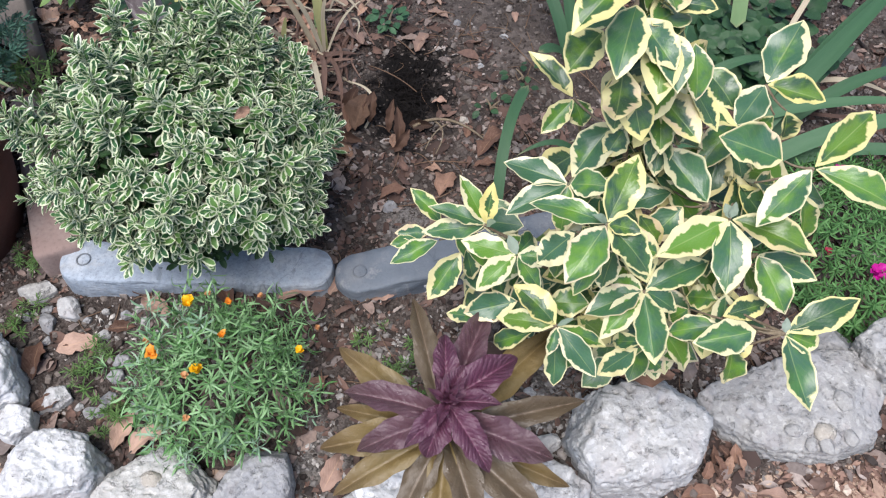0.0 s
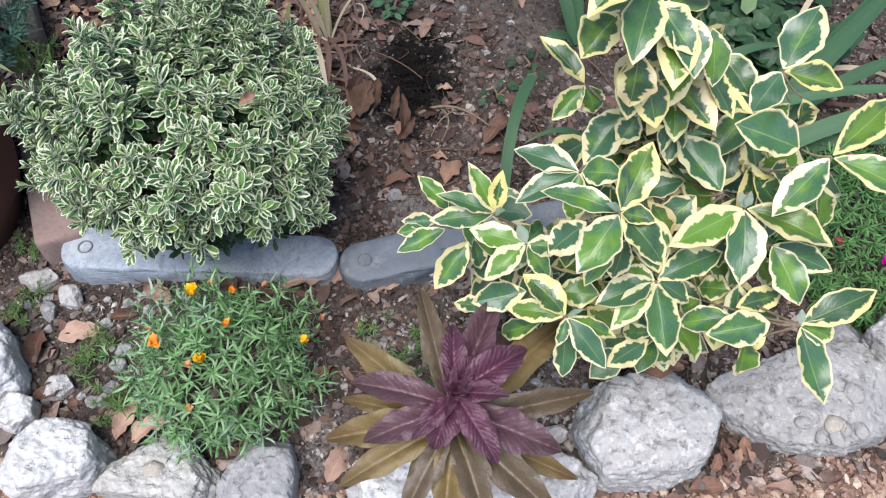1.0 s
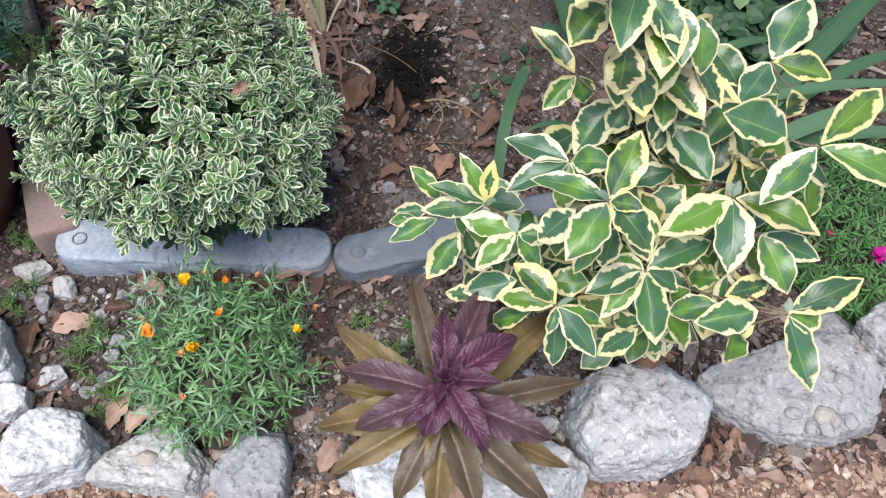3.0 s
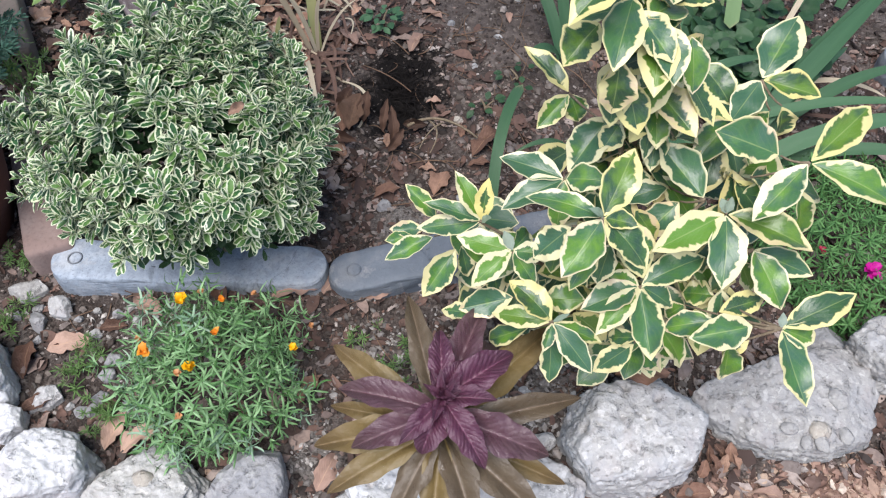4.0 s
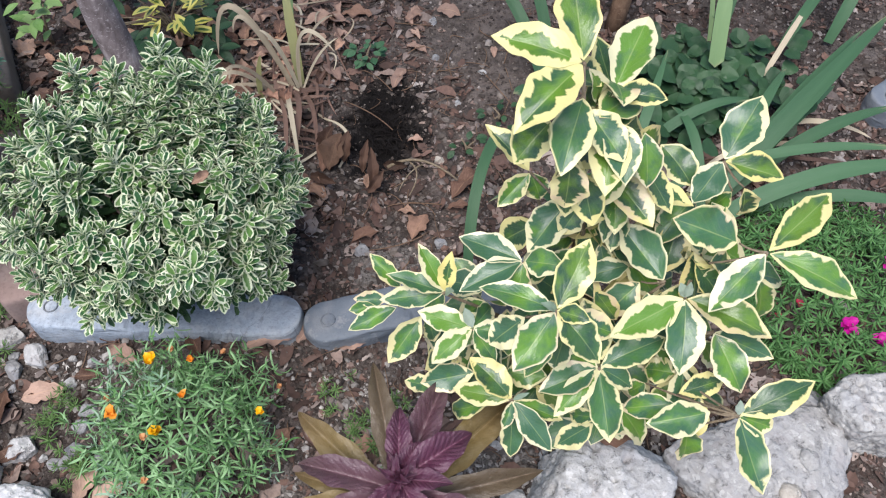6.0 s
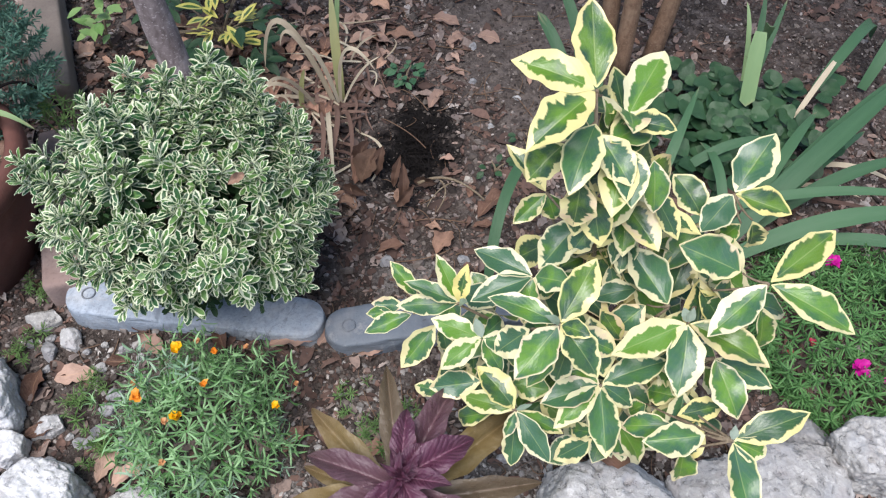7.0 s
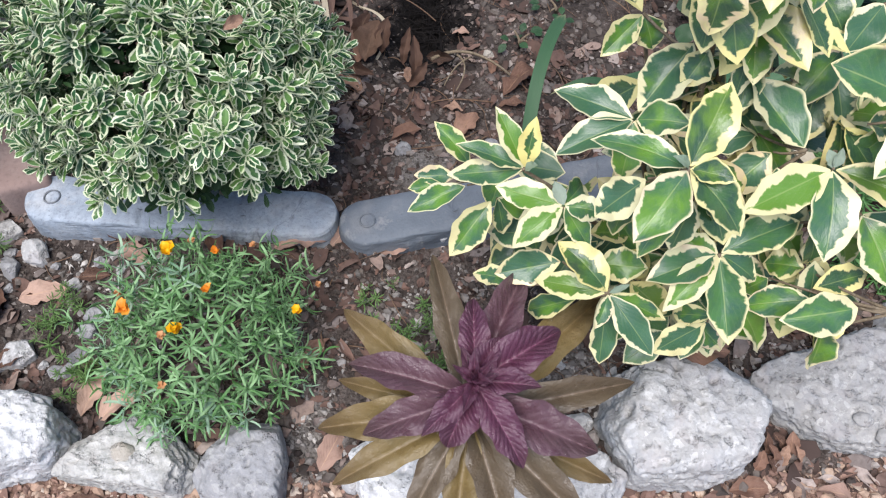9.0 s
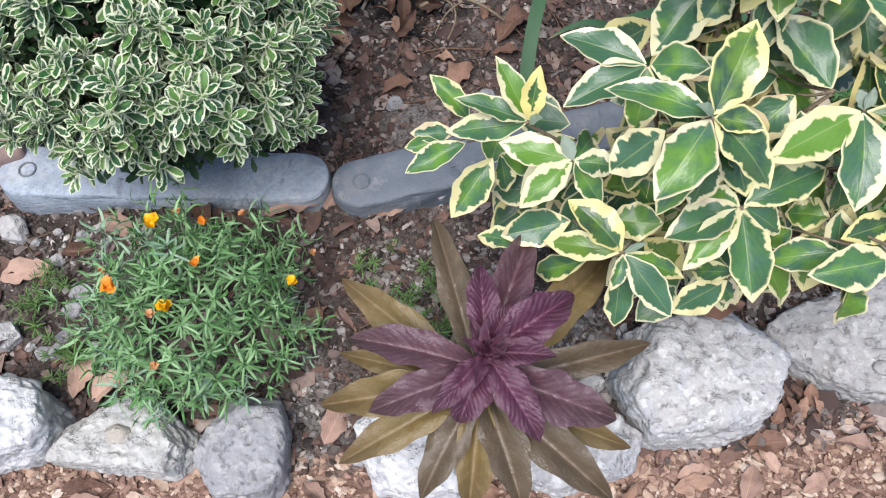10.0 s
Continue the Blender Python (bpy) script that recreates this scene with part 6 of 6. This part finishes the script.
def leafy_bush(name, at, label, category, paint, count, spread, high, long, seed, wide=0.4):
    ob = thing(name, at, label, category)
    rr = random.Random(seed)
    shapes = []
    for k in range(4):
        bm = bmesh.new()
        add_leaf(bm, long, long * wide, None, gilt_leaf, 6, 4, 0.2, 0.05, 0.06, rr)
        shapes.append(mesh_of(bm, paint, "leaf"))
    for k in range(max(3, count // 8)):
        bm = bmesh.new()
        a = rr.uniform(0, 6.28)
        tip = Vector(at) + Vector((math.cos(a) * spread * 0.6, math.sin(a) * spread * 0.6, high * rr.uniform(0.6, 1)))
        tube(bm, bend(at, Vector(at) + Vector((0, 0, high * 0.6)), tip, 5), [0.004 - 0.0005 * i for i in range(6)], 5)
        part("stem", bm, TWIG, ob)
    for k in range(count):
        a, d = rr.uniform(0, 6.28), spread * math.sqrt(rr.uniform(0, 1))
        p = Vector(at) + Vector((math.cos(a) * d, math.sin(a) * d, high * rr.uniform(0.35, 1.0)))
        hang("leaf", shapes[k % 4], ob, aim(p, math.degrees(a) + rr.uniform(-60, 60), rr.uniform(-35, 30), (0, -0.2, 1)) @ Matrix.Scale(rr.uniform(0.7, 1.2), 4))


leafy_bush("golden_shrub", (-0.575, 1.61, 0), "small shrub with yellow-splashed green leaves behind the tree", "shrub", GOLD, 24, 0.05, 0.12, 0.060, 51, 0.32)
leafy_bush("dark_shrub", (-0.60, 1.63, 0), "low dark green leafy shrub behind the tree", "shrub", ROUND, 90, 0.17, 0.10, 0.06, 56, 0.4)
leafy_bush("green_sapling", (-0.875, 1.575, 0), "fresh green leafy sapling beside the tree", "shrub", FRESH, 20, 0.035, 0.14, 0.050, 52, 0.42)
leafy_bush("small_weed", (-0.122, 1.58, 0), "tiny lobed green weed on bare soil", "weed", FRESH_WEED, 22, 0.035, 0.035, 0.028, 53, 0.6)
leafy_bush("small_weed", (0.13, 1.32, 0), "tiny green weed on bare soil", "weed", ROUND, 7, 0.03, 0.025, 0.024, 54, 0.7)
leafy_bush("small_weed", (0.20, 1.42, 0), "tiny green weed on bare soil", "weed", ROUND, 8, 0.04, 0.025, 0.024, 55, 0.7)

# ---- plants in the pot ----
conifer = thing("blue_needle_plant", (POT[0] - 0.03, 1.0, 0.24), "blue-green feathery needle plant in the pot", "potted plant")
blue = [needle_sprig(130 + k, 0.06, 0.020, 0.0034, 44, NEEDLE_BLUE, 55) for k in range(4)]
r = random.Random(61)
for k, (p, way) in enumerate(mound((POT[0] - 0.035, 1.11, 0.20), (0.155, 0.21, 0.18), 240, 34, -0.1)):
    hang("sprig", blue[k % 4], conifer, stand(p, way, r.uniform(0, 360), r.uniform(0.8, 1.3)))
for k in range(8):
    bm = bmesh.new()
    a = k * 0.8
    tube(bm, bend((POT[0] - 0.03, 1.0, 0.235), (POT[0] - 0.03, 1.05, 0.32), (POT[0] - 0.03 + 0.1 * math.cos(a), 1.1 + 0.1 * math.sin(a), 0.36), 5), [0.005 - 0.0006 * i for i in range(6)], 5)
    part("stem", bm, TWIG, conifer)

# ---- seedlings with fine pale leaves ----
pale = [needle_sprig(150 + k, 0.020, 0.017, 0.0018, 18, NEEDLE_PALE, 60) for k in range(4)]
r = random.Random(71)
for x, y, n, w in ((-0.079, 0.720, 7, 0.045), (-0.545, 0.640, 16, 0.045), (-0.690, 0.725, 9, 0.04), (0.030, 0.700, 12, 0.045), (-0.030, 0.665, 11, 0.04), (-0.490, 0.560, 12, 0.035), (0.050, 0.625, 9, 0.035), (-0.735, 0.855, 9, 0.03)):
    ob = thing("seedling", (x, y, ground_at(x, y)), "pale green fine-leaved seedling on the soil", "seedling", "seedlings")
    for k in range(n):
        p = Vector((x + r.gauss(0, w * 0.5), y + r.gauss(0, w * 0.5), 0))
        p.z = ground_at(p.x, p.y) + 0.012 + r.uniform(0, 0.015)
        hang("sprig", pale[k % 4], ob, stand(p, Vector((r.uniform(-0.8, 0.8), r.uniform(-0.8, 0.8), 0.8)).normalized(), r.uniform(0, 360), r.uniform(0.7, 1.2)))


# ---- fallen leaves ----
def dead_mesh(seed, paint=DEAD):
    rr = random.Random(seed)
    bm = bmesh.new()
    add_leaf(bm, 1.0, rr.uniform(0.42, 0.6), None, lambda v: oval(v, rr.uniform(0.42, 0.5), 0.75), 10, 6, rr.uniform(0.2, 0.9), rr.uniform(0.02, 0.16), 0.34, rr, rr.uniform(-0.8, 0.8))
    for v in bm.verts:
        v.co.z += 0.085 * noise.fractal(v.co * 4 + Vector((seed, 0, 0)), 0.9, 2, 3)
        v.co.y *= 1 + 0.10 * noise.noise(v.co * 7 + Vector((0, seed, 0)))
    bm.transform(Matrix.Translation((-0.5, 0, 0)))
    return mesh_of(bm, paint, "dry_leaf")


curled = [dead_mesh(300 + k) for k in range(10)]
rosy_curled = [dead_mesh(340 + k, ROSY_DEAD) for k in range(5)]
pale_curled = [dead_mesh(320 + k, PALE_DEAD) for k in range(6)]
r = random.Random(81)


def dry_leaf(x, y, long, az, k, lift=0.006, tilt=0, label="curled reddish-brown dry leaf lying on the soil", rosy=False):
    ob = new("dry_leaf", rosy_curled[k % 5] if rosy else curled[k % 10])
    ob.matrix_basis = aim((x, y, ground_at(x, y) + lift), az, tilt, (0, 0, 1), r.uniform(-14, 14)) @ Matrix.Scale(long, 4)
    tagged(ob, label, "dry leaf", "dry leaves")


for k, (x, y, long, az) in enumerate((
        (-0.586, 0.692, 0.075, 20), (-0.650, 0.660, 0.075, 100), (-0.461, 0.545, 0.075, 80), (-0.412, 0.530, 0.075, 40), (-0.103, 0.499, 0.07, 70),
        (-0.150, 0.640, 0.065, 60), (0.105, 0.470, 0.09, 95), (-0.052, 0.826, 0.06, 20), (-0.202, 0.815, 0.085, 15),
        (-0.143, 0.843, 0.05, 60), (-0.461, 0.771, 0.07, 150), (-0.061, 1.076, 0.06, 30), (0.044, 1.114, 0.07, 70), (-0.163, 1.290, 0.10, 75))):
    if k in (1, 5, 11, 12, 13):
        dry_leaf(x, y, long, az, k)
    else:
        dry_leaf(x, y, long, az, k, label="pinkish-tan curled dry leaf lying on the soil", rosy=True)
for k, (x, y, long, az) in enumerate((
        (0.138, 1.228, 0.10, 50), (0.123, 1.168, 0.05, 10), (0.491, 0.500, 0.06, 10), (-0.185, 1.190, 0.07, -30), (0.293, 0.412, 0.06, 60),
        (0.385, 0.440, 0.06, 15), (-0.424, 0.384, 0.075, 10), (-0.335, 0.800, 0.06, 120), (-0.005, 0.640, 0.05, 10),
        (-0.52, 0.735, 0.05, 10), (0.10, 0.405, 0.07, 20), (-0.60, 0.58, 0.06, 30), (0.36, 0.66, 0.07, -20))):
    dry_leaf(x, y, long, az, k + 4)


def standing_leaf(foot, tip, wide, k):
    """A dry leaf rising from its foot to its tip, folded along the middle."""
    a, b = Vector(foot), Vector(tip)
    long = (b - a).length
    bm = bmesh.new()
    add_leaf(bm, long, wide, None, lambda v: oval(v, 0.45, 0.8), 16, 6, 0.75, 0.10, 0.35, r, 0.6)
    for v in bm.verts:
        v.co.z += 0.06 * long * noise.fractal(v.co * 4 / long + Vector((k, 0, 0)), 0.9, 2, 3)
    ob = new("dry_leaf", mesh_of(bm, BROWN_DEAD, "dry_leaf"))
    d = (b - a).normalized()
    ob.matrix_basis = aim(a, math.degrees(math.atan2(d.y, d.x)), math.degrees(math.asin(d.z)), (0, -0.8, 1), r.uniform(-12, 12))
    tagged(ob, "upright curled brown leaf beside the burnt patch", "dry leaf", "dry leaves")


for k, (foot, tip, wide) in enumerate((
        ((-0.058, 1.195, 0.0), (-0.070, 1.265, 0.055), 0.024), ((-0.088, 1.240, 0.0), (-0.080, 1.290, 0.050), 0.018), ((-0.045, 1.255, 0.012), (0.008, 1.250, 0.018), 0.022),
        ((-0.160, 1.240, 0.0), (-0.142, 1.315, 0.036), 0.046), ((-0.132, 1.265, 0.0), (-0.126, 1.320, 0.040), 0.028), ((-0.195, 1.215, 0.01), (-0.135, 1.190, 0.02), 0.022),
        ((-0.185, 1.285, 0.0), (-0.165, 1.340, 0.030), 0.030), ((-0.070, 1.185, 0.0), (-0.040, 1.225, 0.030), 0.022))):
    standing_leaf(foot, tip, wide, k)
for k in range(44):
    x, y = r.uniform(-0.9, 0.9), r.uniform(0.85, 2.1)
    if (x + 0.42) ** 2 + (y - 0.95) ** 2 > 0.06 and (x + 0.05) ** 2 + (y - 1.4) ** 2 > 0.015:
        dry_leaf(x, y, r.uniform(0.022, 0.042), r.uniform(0, 360), k)
for k in range(90):
    dry_leaf(r.gauss(-0.45, 0.25), r.gauss(1.66, 0.16), r.uniform(0.035, 0.08), r.uniform(0, 360), k, rosy=k % 5 != 0, label="tan curled dry leaf lying near the tree")
for k in range(110):
    x, y = (r.gauss(-0.77, 0.07), r.gauss(1.43, 0.11)) if k < 45 else (r.gauss(-0.42, 0.10), r.gauss(1.53, 0.13))
    ob = new("dry_leaf", pale_curled[k % 6])
    ob.matrix_basis = aim((x, y, ground_at(x, y) + r.uniform(0.006, 0.02)), r.uniform(0, 360), r.uniform(-15, 25), (0, 0, 1), r.uniform(-25, 25)) @ Matrix.Scale(r.uniform(0.03, 0.065), 4)
    tagged(ob, "pale beige dry leaf lying near the tree", "dry leaf", "dry leaves")
# the red leaf caught in the clipped shrub
ob = new("dry_leaf", curled[3])
ob.matrix_basis = aim((-0.228, 0.835, 0.462), 60, -10, (0, -0.8, 1)) @ Matrix.Scale(0.032, 4)
tagged(ob, "small rust-red leaf caught among the shrub's sprigs", "dry leaf")

# ---- charred roots and dry stalks ----
char = thing("charred_roots", (-0.055, 1.40, 0), "tangle of black burnt roots and ash", "burnt roots")
bm = bmesh.new()
for k in range(190):
    a = r.uniform(0, 6.28)
    o = Vector((-0.060 + r.gauss(0, 0.038), 1.40 + r.gauss(0, 0.055), 0))
    o.z = ground_at(o.x, o.y) - 0.002
    e = o + Vector((math.cos(a), math.sin(a), 0)) * r.uniform(0.02, 0.07)
    tube(bm, bend(o, o.lerp(e, 0.5) + Vector((r.gauss(0, 0.02), r.gauss(0, 0.02), r.uniform(0.015, 0.05))), e, 5), (0.0012, 0.0012, 0.001, 0.001, 0.0008, 0.0005), 4)
tagged(part("root_tangle", bm, CHAR, char), kind="stuff")
for k in range(26):
    x, y = r.uniform(-0.55, 0.3), r.uniform(1.05, 1.95)
    a = r.uniform(0, 6.28)
    l = r.uniform(0.06, 0.16)
    ob = thing("dry_stalk", (x, y, ground_at(x, y)), "thin dry stalk lying on the soil", "stalk", "dry stalks")
    bm = bmesh.new()
    z = ground_at(x, y) + 0.006
    tube(bm, bend((x, y, z), (x + math.cos(a) * l * 0.5 + r.gauss(0, 0.02), y + math.sin(a) * l * 0.5 + r.gauss(0, 0.02), z + 0.012), (x + math.cos(a) * l, y + math.sin(a) * l, z), 6), [0.0013] * 7, 5)
    part("stalk", bm, STEM, ob)

root = thing("bare_root", (0.03, 1.25, 0), "forked grey-brown root lying across the soil", "root")
for pts, wide in ((((-0.035, 1.245, 0.016), (0.030, 1.285, 0.040), (0.115, 1.225, 0.014)), 0.0038), (((0.010, 1.262, 0.018), (0.045, 1.235, 0.025), (0.018, 1.180, 0.008)), 0.0022), (((0.040, 1.258, 0.018), (0.010, 1.230, 0.03), (-0.005, 1.190, 0.008)), 0.0018)):
    bm = bmesh.new()
    tube(bm, bend(*pts, 9), [wide * (1 - 0.05 * i) for i in range(10)], 6)
    part("root", bm, TWIG, root)

# fibres and root hairs on the soil
fibres = thing("root_fibres", (0, 1.2, 0), "thin grey-brown root fibres strewn over the soil", "roots")
bm = bmesh.new()
for k in range(420):
    x, y = r.uniform(-0.6, 0.75), r.uniform(0.62, 1.95)
    a, l = r.uniform(0, 6.28), r.uniform(0.02, 0.085)
    z = ground_at(x, y) + 0.004
    e = (x + math.cos(a) * l, y + math.sin(a) * l)
    mid = (x + math.cos(a) * l * 0.5 + r.gauss(0, 0.015), y + math.sin(a) * l * 0.5 + r.gauss(0, 0.015), z + r.uniform(0.0, 0.02))
    w = r.uniform(0.0005, 0.0012)
    tube(bm, bend((x, y, z), mid, (e[0], e[1], ground_at(*e) + 0.003), 5), [w] * 6, 4)
tagged(part("fibre_tangle", bm, STEM, fibres), kind="stuff")

dry_leaf(0.396, 0.652, 0.090, 6, 7, 0.118, 0, "long brown dry leaf lying on the back of the limestone block")
# dry leaves wedged between the large stones, and lying on the chips
for k, (x, y) in enumerate(((0.509, 0.543), (0.520, 0.568), (0.526, 0.552), (0.539, 0.573), (0.544, 0.553), (0.556, 0.571), (0.563, 0.557), (0.527, 0.539))):
    dry_leaf(x, y, 0.032 + 0.005 * (k % 3), 70 + 25 * (k % 4), k + 2, 0.012, 35 + 8 * (k % 3), "upright curled brown leaf wedged between stones")
for k, (x, y) in enumerate(((0.384, 0.456), (0.460, 0.446), (0.491, 0.481), (0.608, 0.502), (0.547, 0.451), (0.223, 0.433), (-0.12, 0.40), (-0.42, 0.372), (0.66, 0.47))):
    dry_leaf(x, y, 0.045 + 0.006 * (k % 2), 20 + 50 * k, k + 5, 0.010, 4, "pinkish-tan dry leaf lying on the chips", True)

# black hose and a pale grass blade over the pot, fern sprigs beneath
hose = thing("drip_hose", (-0.80, 1.10, 0.24), "thin black irrigation hose looped over the pot", "hose")
bm = bmesh.new()
tube(bm, bend((-0.86, 1.06, 0.24), (-0.745, 1.12, 0.42), (-0.80, 1.235, 0.10), 16), [0.0028] * 17, 8)
part("hose", bm, CHAR, hose)
strap_plant("grass_blade", (-0.86, 1.05, 0.22), "green grass blade with a pale tip bending over the pot rim", "grass", (
    ((-0.86, 1.06, 0.22), (-0.77, 1.02, 0.38), (-0.704, 1.032, 0.285), 0.012, PALE_SWORD, 0.5),))
fern = thing("fern_sprout", (-0.775, 1.18, 0), "bright green feathery sprout between the pot and brick", "weed")
for k in range(16):
    p = Vector((-0.775 + r.gauss(0, 0.022), 1.185 + r.gauss(0, 0.035), r.uniform(0.10, 0.22)))
    hang("sprig", pale[k % 4], fern, stand(p, Vector((r.uniform(-0.6, 0.6), r.uniform(-0.6, 0.6), 0.8)).normalized(), r.uniform(0, 360), r.uniform(0.9, 1.5)))
for k in range(6):
    bm = bmesh.new()
    tube(bm, bend((-0.775, 1.185, -0.02), (-0.775 + r.gauss(0, 0.01), 1.185, 0.09), (-0.775 + r.gauss(0, 0.02), 1.185 + r.gauss(0, 0.03), 0.19), 5), [0.002] * 6, 5)
    part("stem", bm, FRESH, fern)
